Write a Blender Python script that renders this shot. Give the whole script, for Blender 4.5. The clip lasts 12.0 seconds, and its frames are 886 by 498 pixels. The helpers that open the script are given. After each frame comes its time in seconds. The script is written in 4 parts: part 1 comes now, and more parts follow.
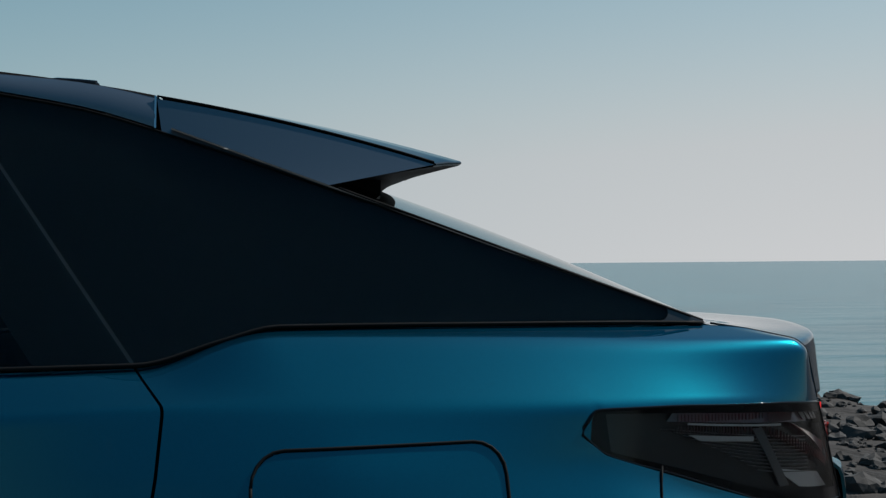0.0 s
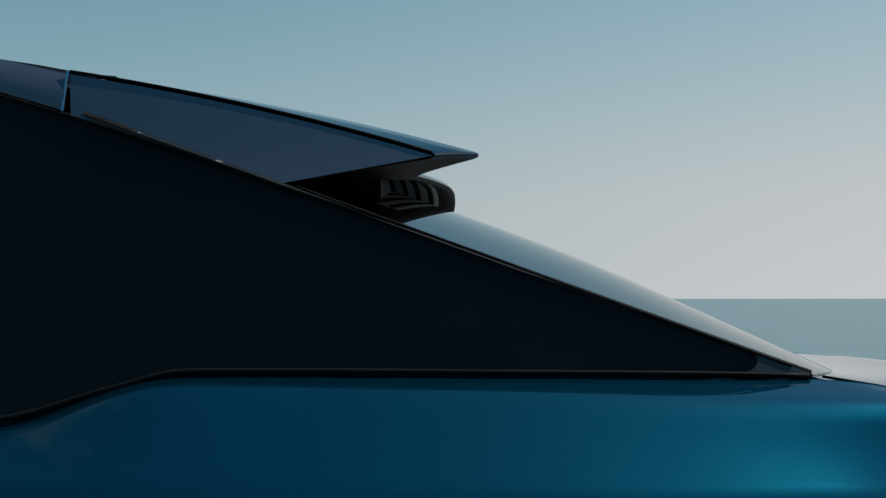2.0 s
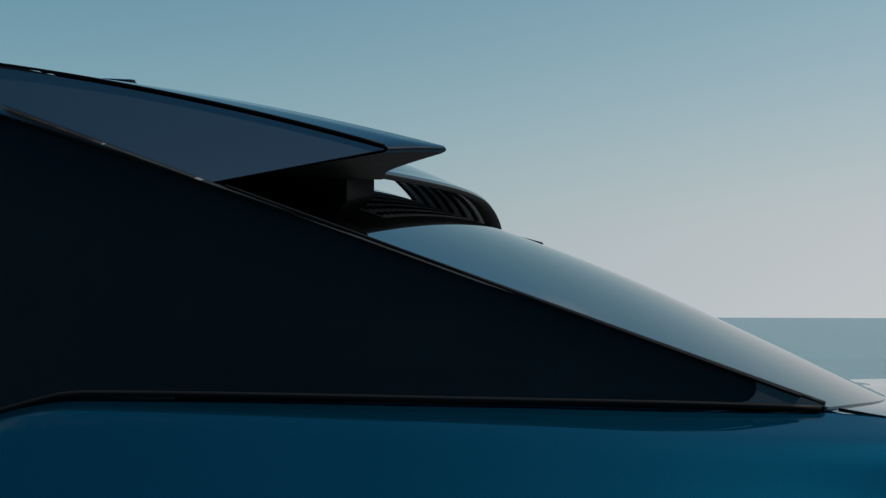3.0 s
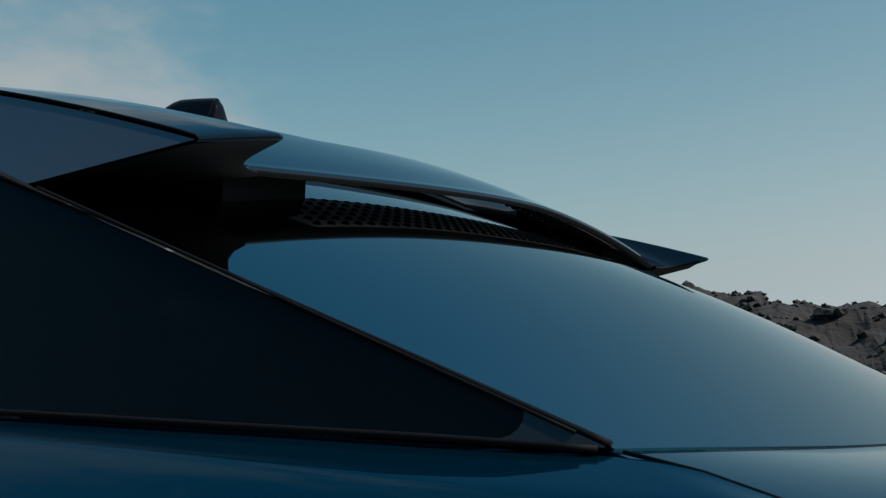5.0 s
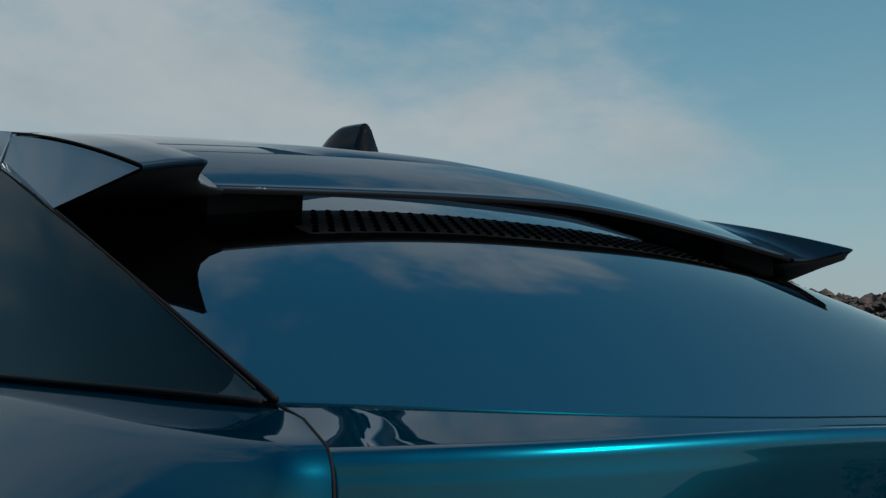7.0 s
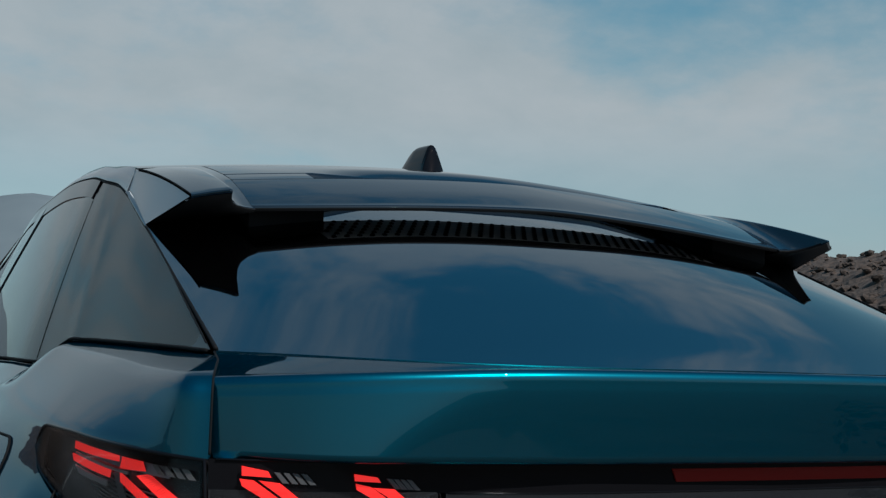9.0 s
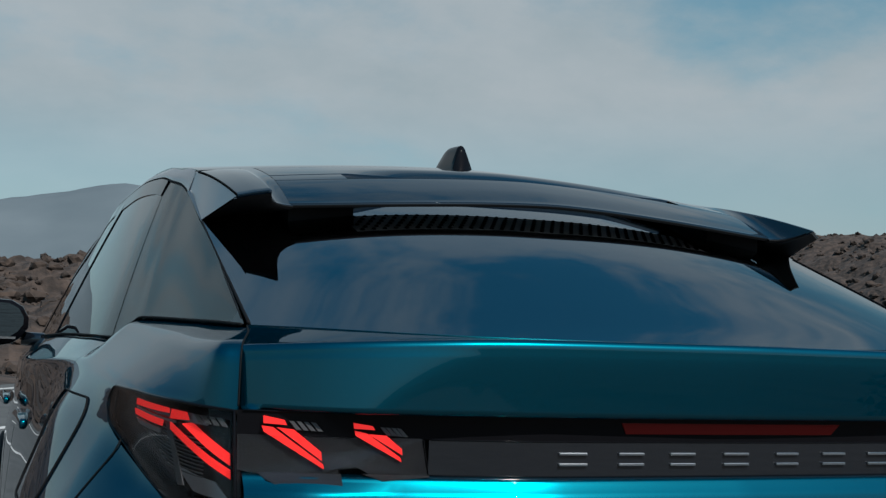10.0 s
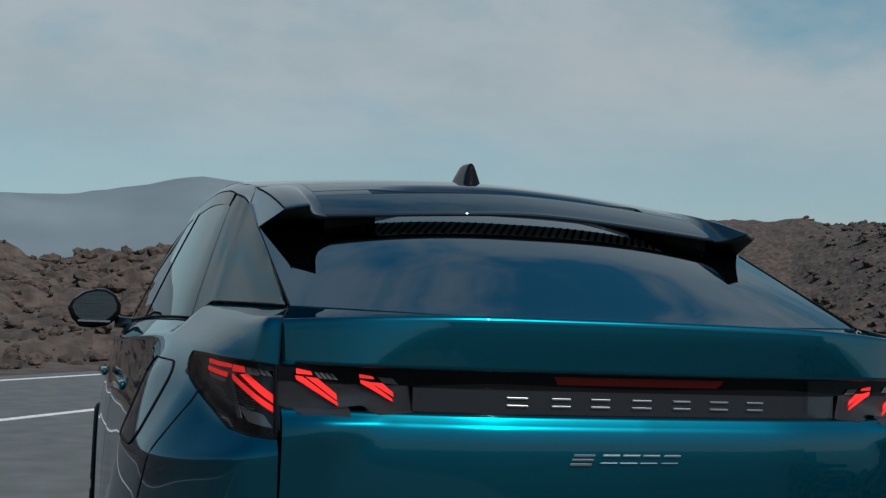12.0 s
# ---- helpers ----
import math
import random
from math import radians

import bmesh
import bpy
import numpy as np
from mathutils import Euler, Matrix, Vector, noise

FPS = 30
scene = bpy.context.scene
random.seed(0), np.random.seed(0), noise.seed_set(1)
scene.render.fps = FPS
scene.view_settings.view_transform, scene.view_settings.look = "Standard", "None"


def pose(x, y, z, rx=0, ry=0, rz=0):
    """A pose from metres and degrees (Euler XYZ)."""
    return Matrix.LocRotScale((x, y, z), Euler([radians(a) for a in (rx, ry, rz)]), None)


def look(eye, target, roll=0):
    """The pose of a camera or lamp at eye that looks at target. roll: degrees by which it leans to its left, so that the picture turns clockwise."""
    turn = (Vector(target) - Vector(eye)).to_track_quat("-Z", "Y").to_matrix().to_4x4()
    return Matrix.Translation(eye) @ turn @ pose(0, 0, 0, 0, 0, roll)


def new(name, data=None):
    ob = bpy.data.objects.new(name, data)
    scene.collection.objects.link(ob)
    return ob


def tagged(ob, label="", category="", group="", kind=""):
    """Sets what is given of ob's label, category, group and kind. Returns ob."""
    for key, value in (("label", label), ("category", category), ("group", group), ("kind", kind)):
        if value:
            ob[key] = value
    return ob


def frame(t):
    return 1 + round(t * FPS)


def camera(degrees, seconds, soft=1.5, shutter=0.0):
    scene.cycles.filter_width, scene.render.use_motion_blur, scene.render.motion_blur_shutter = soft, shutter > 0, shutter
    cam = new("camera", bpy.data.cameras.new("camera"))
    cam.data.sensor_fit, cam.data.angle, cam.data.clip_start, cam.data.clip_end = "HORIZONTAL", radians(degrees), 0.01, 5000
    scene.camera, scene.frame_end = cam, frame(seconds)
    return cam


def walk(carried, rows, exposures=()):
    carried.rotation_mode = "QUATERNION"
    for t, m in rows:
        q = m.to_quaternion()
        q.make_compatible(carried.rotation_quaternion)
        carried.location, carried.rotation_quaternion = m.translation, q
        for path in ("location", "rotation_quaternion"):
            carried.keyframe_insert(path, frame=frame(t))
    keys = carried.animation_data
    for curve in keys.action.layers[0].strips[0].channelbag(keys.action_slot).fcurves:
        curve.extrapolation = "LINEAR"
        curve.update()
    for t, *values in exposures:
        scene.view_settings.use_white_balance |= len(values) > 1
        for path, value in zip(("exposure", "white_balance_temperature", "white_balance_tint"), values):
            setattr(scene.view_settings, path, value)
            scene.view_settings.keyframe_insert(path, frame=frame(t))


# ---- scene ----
cam = camera(41.16, 12.0, soft=1.35)
PATH = [
    (0, -2.0205, 0.7854, 1.2998, 90.672, 0.486, -99.966),
    (0.5, -1.9249, 0.7214, 1.2943, 90.787, 0.446, -97.548),
    (1, -1.8272, 0.6477, 1.2919, 91.168, 0.326, -94.688),
    (1.5, -1.7412, 0.5762, 1.2928, 91.630, 0.201, -91.859),
    (2, -1.6533, 0.4957, 1.2904, 92.360, 0.049, -88.489),
    (2.5, -1.5722, 0.4165, 1.2899, 92.835, -0.026, -84.943),
    (3, -1.4898, 0.3259, 1.2876, 93.221, -0.163, -80.498),
    (5, -1.1856, -0.0567, 1.2742, 94.797, -0.616, -59.763),
    (5.5, -1.1204, -0.1610, 1.2702, 94.862, -0.650, -53.527),
    (6, -1.0613, -0.2789, 1.2672, 94.841, -0.763, -47.277),
    (6.5, -1.0152, -0.3953, 1.2626, 94.885, -0.677, -42.199),
    (7, -0.9746, -0.5232, 1.2570, 94.914, -0.779, -37.128),
    (9, -0.8748, -1.0706, 1.2380, 94.304, -0.906, -24.176),
    (9.5, -0.8686, -1.2052, 1.2312, 93.663, -1.034, -22.210),
    (10, -0.8682, -1.3558, 1.2257, 93.639, -1.027, -20.030),
    (10.5, -0.8709, -1.5008, 1.2234, 93.461, -1.081, -18.610),
    (11, -0.8763, -1.6602, 1.2208, 93.408, -1.129, -17.992),
    (11.5, -0.8924, -1.8027, 1.2159, 93.311, -1.180, -17.238),
    (12, -0.9162, -1.9513, 1.2098, 93.179, -1.204, -16.478),
]
walk(cam, [(r[0], pose(*r[1:])) for r in PATH], ((0.0, 0.0, 6500, 10), (5.0, 0.0, 6500, 10), (7.0, 0.0, 6330, 9.5), (9.0, 0.0, 6240, 9.5), (12.0, 0.0, 6240, 9.5)))
LEAN = 1.078  # the ground falls to the car's right side

# ---------------------------------------------------------------- light
SUN = Vector((0.20, -0.64, 0.74)).normalized()
world = bpy.data.worlds.new("world")
scene.world = world
world.use_nodes = True
wn, wl = world.node_tree.nodes, world.node_tree.links
wn.clear()
w_out = wn.new("ShaderNodeOutputWorld")
w_bg = wn.new("ShaderNodeBackground")
w_sky = wn.new("ShaderNodeTexSky")
w_sky.sky_type = "NISHITA"
w_sky.sun_disc = False
w_sky.sun_elevation = math.asin(SUN.z)
w_sky.sun_rotation = math.atan2(SUN.x, SUN.y)
w_sky.air_density, w_sky.dust_density, w_sky.ozone_density = 1.0, 0.6, 1.6
w_co = wn.new("ShaderNodeTexCoord")


def wmath(op, a, b=None):
    n = wn.new("ShaderNodeMath")
    n.operation = op
    for i, v in enumerate((a, b)):
        if v is None:
            continue
        if isinstance(v, (int, float)):
            n.inputs[i].default_value = v
        else:
            wl.new(v, n.inputs[i])
    return n.outputs[0]


def wmix(fac, a, b):
    n = wn.new("ShaderNodeMix")
    n.data_type = "RGBA"
    for s, v in ((n.inputs[0], fac), (n.inputs[6], a), (n.inputs[7], b)):
        if isinstance(v, (int, float)):
            s.default_value = v
        elif isinstance(v, tuple):
            s.default_value = (*v, 1)
        else:
            wl.new(v, s)
    return n.outputs[2]


w_sep = wn.new("ShaderNodeSeparateXYZ")
wl.new(w_co.outputs["Generated"], w_sep.inputs[0])
# cloud layer: the direction carried on to a flat layer, so clouds shrink towards the horizon
w_h = wmath("ADD", wmath("MAXIMUM", w_sep.outputs[2], 0.0), 0.30)
w_comb = wn.new("ShaderNodeCombineXYZ")
wl.new(wmath("DIVIDE", w_sep.outputs[0], w_h), w_comb.inputs[0])
wl.new(wmath("DIVIDE", w_sep.outputs[1], w_h), w_comb.inputs[1])
w_noise = wn.new("ShaderNodeTexNoise")
w_noise.inputs["Scale"].default_value = 1.15
w_noise.inputs["Detail"].default_value = 8.0
w_noise.inputs["Roughness"].default_value = 0.56
wl.new(w_comb.outputs[0], w_noise.inputs["Vector"])
# more cloud inland ahead of the car, open sky over the sea
w_flat = wmath("SQRT", wmath("ADD", wmath("MULTIPLY", w_sep.outputs[0], w_sep.outputs[0]), wmath("MULTIPLY", w_sep.outputs[1], w_sep.outputs[1])))
w_dir = wn.new("ShaderNodeMapRange")
w_dir.interpolation_type = "SMOOTHSTEP"
w_dir.inputs["From Min"].default_value = 0.68
w_dir.inputs["From Max"].default_value = 0.92
w_dir.inputs["To Min"].default_value = -0.10
w_dir.inputs["To Max"].default_value = 0.28
wl.new(wmath("DIVIDE", wmath("ADD", wmath("MULTIPLY", w_sep.outputs[1], 0.978), wmath("MULTIPLY", w_sep.outputs[0], 0.208)), wmath("MAXIMUM", w_flat, 0.01)), w_dir.inputs["Value"])
w_thin = wmath("MULTIPLY", wmath("MAXIMUM", wmath("SUBTRACT", w_sep.outputs[2], 0.28), 0.0), -0.30)
# fine wisps overhead
w_fine = wn.new("ShaderNodeTexNoise")
w_fine.inputs["Scale"].default_value = 2.6
w_fine.inputs["Detail"].default_value = 9.0
w_fine.inputs["Roughness"].default_value = 0.6
w_fine.inputs["Distortion"].default_value = 0.15
wl.new(w_comb.outputs[0], w_fine.inputs["Vector"])
w_wisp = wmath("MULTIPLY", wmath("SUBTRACT", w_fine.outputs[0], 0.46), wmath("MULTIPLY", wmath("MINIMUM", wmath("MAXIMUM", wmath("SUBTRACT", w_sep.outputs[2], 0.2), 0.0), 0.4), 3.0))
w_c = wmath("ADD", wmath("ADD", wmath("ADD", w_noise.outputs[0], w_dir.outputs[0]), w_thin), w_wisp)
w_ramp = wn.new("ShaderNodeMapRange")
w_ramp.interpolation_type = "SMOOTHSTEP"
w_ramp.inputs["From Min"].default_value = 0.55
w_ramp.inputs["From Max"].default_value = 0.76
w_ramp.inputs["To Max"].default_value = 0.88
wl.new(w_c, w_ramp.inputs["Value"])
# sea haze: thick at the horizon, thin overhead
w_low = wmath("POWER", wmath("SUBTRACT", 1.0, wmath("MAXIMUM", w_sep.outputs[2], 0.0)), 7.0)
# brighter, whiter haze on the sun's side, over the sea
w_side = wmath("MAXIMUM", wmath("ADD", wmath("MULTIPLY", w_sep.outputs[0], 0.75), wmath("MULTIPLY", w_sep.outputs[1], -0.6)), 0.0)
w_side = wmath("MULTIPLY", wmath("MULTIPLY", w_side, w_side), wmath("POWER", wmath("SUBTRACT", 1.0, wmath("MAXIMUM", w_sep.outputs[2], 0.0)), 2.0))
w_haze = wmath("MINIMUM", wmath("ADD", wmath("ADD", 0.04, wmath("MULTIPLY", wmath("MULTIPLY", w_low, wmath("MINIMUM", wmath("ADD", 1.0, wmath("MULTIPLY", w_sep.outputs[0], 0.68)), 1.0)), 0.95)), wmath("MULTIPLY", w_side, 0.70)), 1.0)
w_blue = wn.new("ShaderNodeHueSaturation")
w_blue.inputs["Hue"].default_value = 0.462
w_blue.inputs["Saturation"].default_value = 1.22
wl.new(w_sky.outputs[0], w_blue.inputs["Color"])
w_deep = wn.new("ShaderNodeHueSaturation")
w_deep.inputs["Hue"].default_value = 0.474
w_deep.inputs["Saturation"].default_value = 1.42
w_deep.inputs["Value"].default_value = 1.45
wl.new(w_sky.outputs[0], w_deep.inputs["Color"])
w_up = wn.new("ShaderNodeMapRange")
w_up.interpolation_type = "SMOOTHSTEP"
w_up.inputs["From Min"].default_value = 0.22
w_up.inputs["From Max"].default_value = 0.70
wl.new(w_sep.outputs[2], w_up.inputs["Value"])
w_clear = wmix(w_haze, wmix(w_up.outputs[0], w_blue.outputs[0], w_deep.outputs[0]), wmix(w_side, (3.65, 4.95, 5.4), (7.8, 7.8, 7.9)))
# clouds: brighter crowns, greyer bases
w_shade = wn.new("ShaderNodeMapRange")
w_shade.inputs["From Min"].default_value, w_shade.inputs["From Max"].default_value = 0.36, 0.62
wl.new(w_fine.outputs[0], w_shade.inputs["Value"])
w_lift = wn.new("ShaderNodeMapRange")
w_lift.interpolation_type = "SMOOTHSTEP"
w_lift.inputs["From Min"].default_value, w_lift.inputs["From Max"].default_value = 0.085, 0.20
w_lift.inputs["To Min"].default_value = 0.25
wl.new(w_sep.outputs[2], w_lift.inputs["Value"])
w_cover = wmath("MULTIPLY", wmath("MULTIPLY", w_ramp.outputs[0], w_lift.outputs[0]), wmath("SUBTRACT", 1.0, wmath("MULTIPLY", w_up.outputs[0], 0.55)))
w_col = wmix(w_cover, w_clear, wmix(w_shade.outputs[0], (4.5, 5.08, 5.25), (5.4, 5.75, 5.85)))
wl.new(w_col, w_bg.inputs[0])
w_bg.inputs[1].default_value = 0.080
wl.new(w_bg.outputs[0], w_out.inputs[0])

sun = new("sun", bpy.data.lights.new("sun", "SUN"))
sun.data.energy, sun.data.angle, sun.data.color = 5.0, radians(0.6), (1.0, 0.95, 0.88)
sun.matrix_world = look(SUN * 50, (0, 0, 0))


# ---------------------------------------------------------------- materials
def material(name, base, rough, metal=0.0, **more):
    m = bpy.data.materials.new(name)
    m.use_nodes = True
    p = m.node_tree.nodes["Principled BSDF"]
    p.inputs["Base Color"].default_value = (*base, 1)
    p.inputs["Roughness"].default_value = rough
    p.inputs["Metallic"].default_value = metal
    for k, v in more.items():
        s = p.inputs[k.replace("_", " ")]
        s.default_value = (*v, 1) if isinstance(v, tuple) else v
    return m


def noise_colour(m, a, b, scale, detail=4.0, lo=0.35, hi=0.65, bump=0.0, distance=0.01, rough=None):
    """Two-colour variation from object-space noise, with relief."""
    nt = m.node_tree
    p = nt.nodes["Principled BSDF"]
    co = nt.nodes.new("ShaderNodeTexCoord")
    n = nt.nodes.new("ShaderNodeTexNoise")
    n.inputs["Scale"].default_value, n.inputs["Detail"].default_value = scale, detail
    nt.links.new(co.outputs["Object"], n.inputs["Vector"])
    r = nt.nodes.new("ShaderNodeValToRGB")
    r.color_ramp.elements[0].position, r.color_ramp.elements[1].position = lo, hi
    r.color_ramp.elements[0].color, r.color_ramp.elements[1].color = (*a, 1), (*b, 1)
    nt.links.new(n.outputs[0], r.inputs[0])
    nt.links.new(r.outputs[0], p.inputs["Base Color"])
    if rough:
        mr = nt.nodes.new("ShaderNodeMapRange")
        mr.inputs["To Min"].default_value, mr.inputs["To Max"].default_value = rough
        nt.links.new(n.outputs[0], mr.inputs["Value"])
        nt.links.new(mr.outputs[0], p.inputs["Roughness"])
    if bump:
        bn = nt.nodes.new("ShaderNodeBump")
        bn.inputs["Strength"].default_value, bn.inputs["Distance"].default_value = bump, distance
        nt.links.new(n.outputs[0], bn.inputs["Height"])
        nt.links.new(bn.outputs[0], p.inputs["Normal"])
    return m


PAINT = material("teal_metallic_paint", (0.0, 0.07, 0.12), 0.55, 1.0, Coat_Weight=1.0, Coat_Roughness=0.005, Coat_IOR=1.37, Specular_Tint=(0.0, 0.20, 0.32))
noise_colour(PAINT, (0.0, 0.027, 0.051), (0.0, 0.041, 0.076), 900.0, 1.0, 0.3, 0.7)
# a tighter, greener flake layer under the same clear coat
pn = PAINT.node_tree
p_wide = pn.nodes["Principled BSDF"]
p_tight = pn.nodes.new("ShaderNodeBsdfPrincipled")
for key, value in (("Base Color", (0.0, 0.17, 0.21, 1)), ("Roughness", 0.25), ("Metallic", 1.0), ("Coat Weight", 1.0), ("Coat Roughness", 0.005), ("Coat IOR", 1.37), ("Specular Tint", (0.0, 0.3, 0.36, 1))):
    p_tight.inputs[key].default_value = value
p_mix = pn.nodes.new("ShaderNodeMixShader")
p_mix.inputs[0].default_value = 0.37
pn.links.new(p_wide.outputs[0], p_mix.inputs[1])
pn.links.new(p_tight.outputs[0], p_mix.inputs[2])
pn.links.new(p_mix.outputs[0], pn.nodes["Material Output"].inputs[0])
BLACK = material("gloss_black_paint", (0.004, 0.006, 0.009), 0.012, 0.0, IOR=1.62, Specular_Tint=(0.74, 0.94, 1.0))
PANORAMA = material("black_roof_glass", (0.004, 0.006, 0.009), 0.01, 0.0, IOR=2.3, Specular_Tint=(0.86, 0.97, 1.0))
BLADE = material("dark_grey_metallic_paint", (0.066, 0.083, 0.107), 0.30, 0.5, Coat_Weight=0.8, Coat_Roughness=0.04)
PIANO = material("piano_black_plastic", (0.004, 0.004, 0.005), 0.04, 0.0, Specular_IOR_Level=0.13)
SATIN = material("satin_black_trim", (0.006, 0.006, 0.007), 0.5)
RUBBER = material("black_rubber", (0.006, 0.006, 0.006), 0.6)
noise_colour(RUBBER, (0.004, 0.004, 0.004), (0.012, 0.012, 0.012), 120.0, 3.0, bump=0.2, distance=0.001)
UNDER = material("black_plastic", (0.0070, 0.0074, 0.0082), 0.6, 0.0, Specular_IOR_Level=0.05)
WINDOWTIP = material("satin_window_trim", (0.012, 0.014, 0.017), 0.3)
CHROME = material("polished_metal", (0.62, 0.63, 0.64), 0.12, 1.0)
LETTER = material("satin_silver", (0.42, 0.44, 0.46), 0.28, 1.0)
PRIVACY = material("privacy_glass", (0.035, 0.042, 0.046), 0.0, 0.0, IOR=3.1, Transmission_Weight=1.0, Specular_Tint=(0.94, 0.98, 1.0))
SIDEGLASS = material("side_privacy_glass", (0.24, 0.275, 0.28), 0.0, 0.0, IOR=1.19, Transmission_Weight=1.0, Specular_Tint=(0.85, 0.96, 1.0))
LENS = material("smoked_lens", (0.74, 0.74, 0.75), 0.0, 0.0, IOR=1.12, Transmission_Weight=1.0)
PANEL = material("smoked_strip", (0.008, 0.0095, 0.012), 0.12, 0.0, Coat_Weight=1.0, Coat_Roughness=0.01)
BACKING = material("tinted_window_lining", (0.064, 0.072, 0.076), 0.7)
CABIN = material("dark_cabin_trim", (0.018, 0.019, 0.021), 0.7)
MIRROR = material("mirror_glass", (0.21, 0.29, 0.33), 0.01, 1.0)
REDLIT = material("lit_red_lamp", (0.5, 0.01, 0.008), 0.3, 0.0, Emission_Color=(1.0, 0.032, 0.028), Emission_Strength=0.72)
REDOFF = material("red_reflector", (0.17, 0.006, 0.004), 0.3, 0.0, Specular_IOR_Level=0.15)
GREYLAMP = material("grey_lamp_housing", (0.06, 0.061, 0.064), 0.3)
SHELL = material("dark_lamp_shell", (0.012, 0.0125, 0.014), 0.25)
GUIDE = material("frosted_light_guide", (0.15, 0.155, 0.175), 0.35)
BAFFLE = material("grey_light_guide", (0.03, 0.031, 0.032), 0.45)
# dark plastic coloured pale to carry light bounced up from the rear window
STUDDED = material("bounce_lit_stud_plate", (0.42, 0.43, 0.44), 0.5)


# ---------------------------------------------------------------- mesh helpers
def pchip(ts, vs, tq):
    """Shape-keeping cubic through the given values."""
    ts, vs, tq = np.asarray(ts, float), np.asarray(vs, float), np.asarray(tq, float)
    h, dl = np.diff(ts), np.diff(vs) / np.diff(ts)
    m = np.zeros_like(vs)
    m[0], m[-1] = dl[0], dl[-1]
    for i in range(1, len(vs) - 1):
        if dl[i - 1] * dl[i] > 0:
            w1, w2 = 2 * h[i] + h[i - 1], h[i] + 2 * h[i - 1]
            m[i] = (w1 + w2) / (w1 / dl[i - 1] + w2 / dl[i])
    k = np.clip(np.searchsorted(ts, tq) - 1, 0, len(ts) - 2)
    s = (tq - ts[k]) / h[k]
    return (vs[k] * (1 + 2 * s) * (1 - s) ** 2 + m[k] * h[k] * s * (1 - s) ** 2
            + vs[k + 1] * s * s * (3 - 2 * s) + m[k + 1] * h[k] * s * s * (s - 1))


def curve3(pts, u):
    pts = np.asarray(pts, float)
    t = np.arange(len(pts))
    return np.stack([pchip(t, pts[:, k], u) for k in range(3)], -1)


def link(name, me, mat, parent=None, label=""):
    me.materials.append(mat)
    ob = new(name, me)
    ob.parent = parent
    return tagged(ob, label)


def part(name, bm, mat, parent=None, label="", smooth=False):
    me = bpy.data.meshes.new(name)
    bm.normal_update()
    bm.to_mesh(me)
    bm.free()
    if smooth:
        for f in me.polygons:
            f.use_smooth = True
    return link(name, me, mat, parent, label)


def surf(name, grid, mat, parent=None, label="", out=(0, 0, 1), thick=0.004, closed=False):
    """A smooth sheet through a grid of points, facing out, with a thickness to the inside."""
    grid = np.asarray(grid, float)
    a, b = grid.shape[:2]
    verts = grid.reshape(-1, 3)
    faces = []
    for i in range(a - 1):
        for j in range(b - 1 + (1 if closed else 0)):
            j2 = (j + 1) % b
            faces.append((i * b + j, i * b + j2, (i + 1) * b + j2, (i + 1) * b + j))
    i, j = a // 2 - (a // 2 == a - 1), b // 2 - (b // 2 == b - 1)
    p = grid
    n = np.cross(p[i + 1, j] - p[i, j], p[i, j + 1] - p[i, j])
    if np.dot(n, out) > 0:
        faces = [f[::-1] for f in faces]
    me = bpy.data.meshes.new(name)
    me.from_pydata([tuple(v) for v in verts], [], faces)
    me.update()
    for f in me.polygons:
        f.use_smooth = True
    ob = link(name, me, mat, parent, label)
    if thick:
        s = ob.modifiers.new("thickness", "SOLIDIFY")
        s.thickness, s.offset, s.use_rim = thick, -1, True
        e = ob.modifiers.new("edges", "EDGE_SPLIT")
        e.split_angle = radians(55)
    return ob


def flip(grid):
    g = np.array(grid, float)
    g[..., 0] *= -1
    return g


def tube(name, pts, r, mat, parent=None, label="", sides=8):
    """A round bar along points."""
    pts = [Vector(p) for p in pts]
    rings = []
    for i, p in enumerate(pts):
        d = (pts[min(i + 1, len(pts) - 1)] - pts[max(i - 1, 0)]).normalized()
        q = d.to_track_quat("Z", "Y")
        rr = r[i] if isinstance(r, (list, tuple)) else r
        rings.append([tuple(p + q @ Vector((rr * math.cos(2 * math.pi * k / sides), rr * math.sin(2 * math.pi * k / sides), 0))) for k in range(sides)])
    bm = bmesh.new()
    vs = [[bm.verts.new(c) for c in ring] for ring in rings]
    for a, b in zip(vs, vs[1:]):
        for k in range(sides):
            bm.faces.new((a[k], a[(k + 1) % sides], b[(k + 1) % sides], b[k]))
    bm.faces.new(vs[0][::-1])
    bm.faces.new(vs[-1])
    bmesh.ops.recalc_face_normals(bm, faces=bm.faces)
    return part(name, bm, mat, parent, label, smooth=True)


def prism(name, outline, depth, mat, parent=None, label="", bevel=0.0):
    """A plate: a closed outline of points pushed along the vector depth."""
    bm = bmesh.new()
    lo = [bm.verts.new(p) for p in outline]
    hi = [bm.verts.new(tuple(Vector(p) + Vector(depth))) for p in outline]
    n = len(lo)
    bm.faces.new(lo)
    bm.faces.new(hi[::-1])
    for i in range(n):
        bm.faces.new((lo[i], hi[i], hi[(i + 1) % n], lo[(i + 1) % n]))
    bmesh.ops.recalc_face_normals(bm, faces=bm.faces)
    if bevel:
        bmesh.ops.bevel(bm, geom=bm.edges[:], offset=bevel, segments=2, profile=0.5, affect="EDGES")
    return part(name, bm, mat, parent, label)


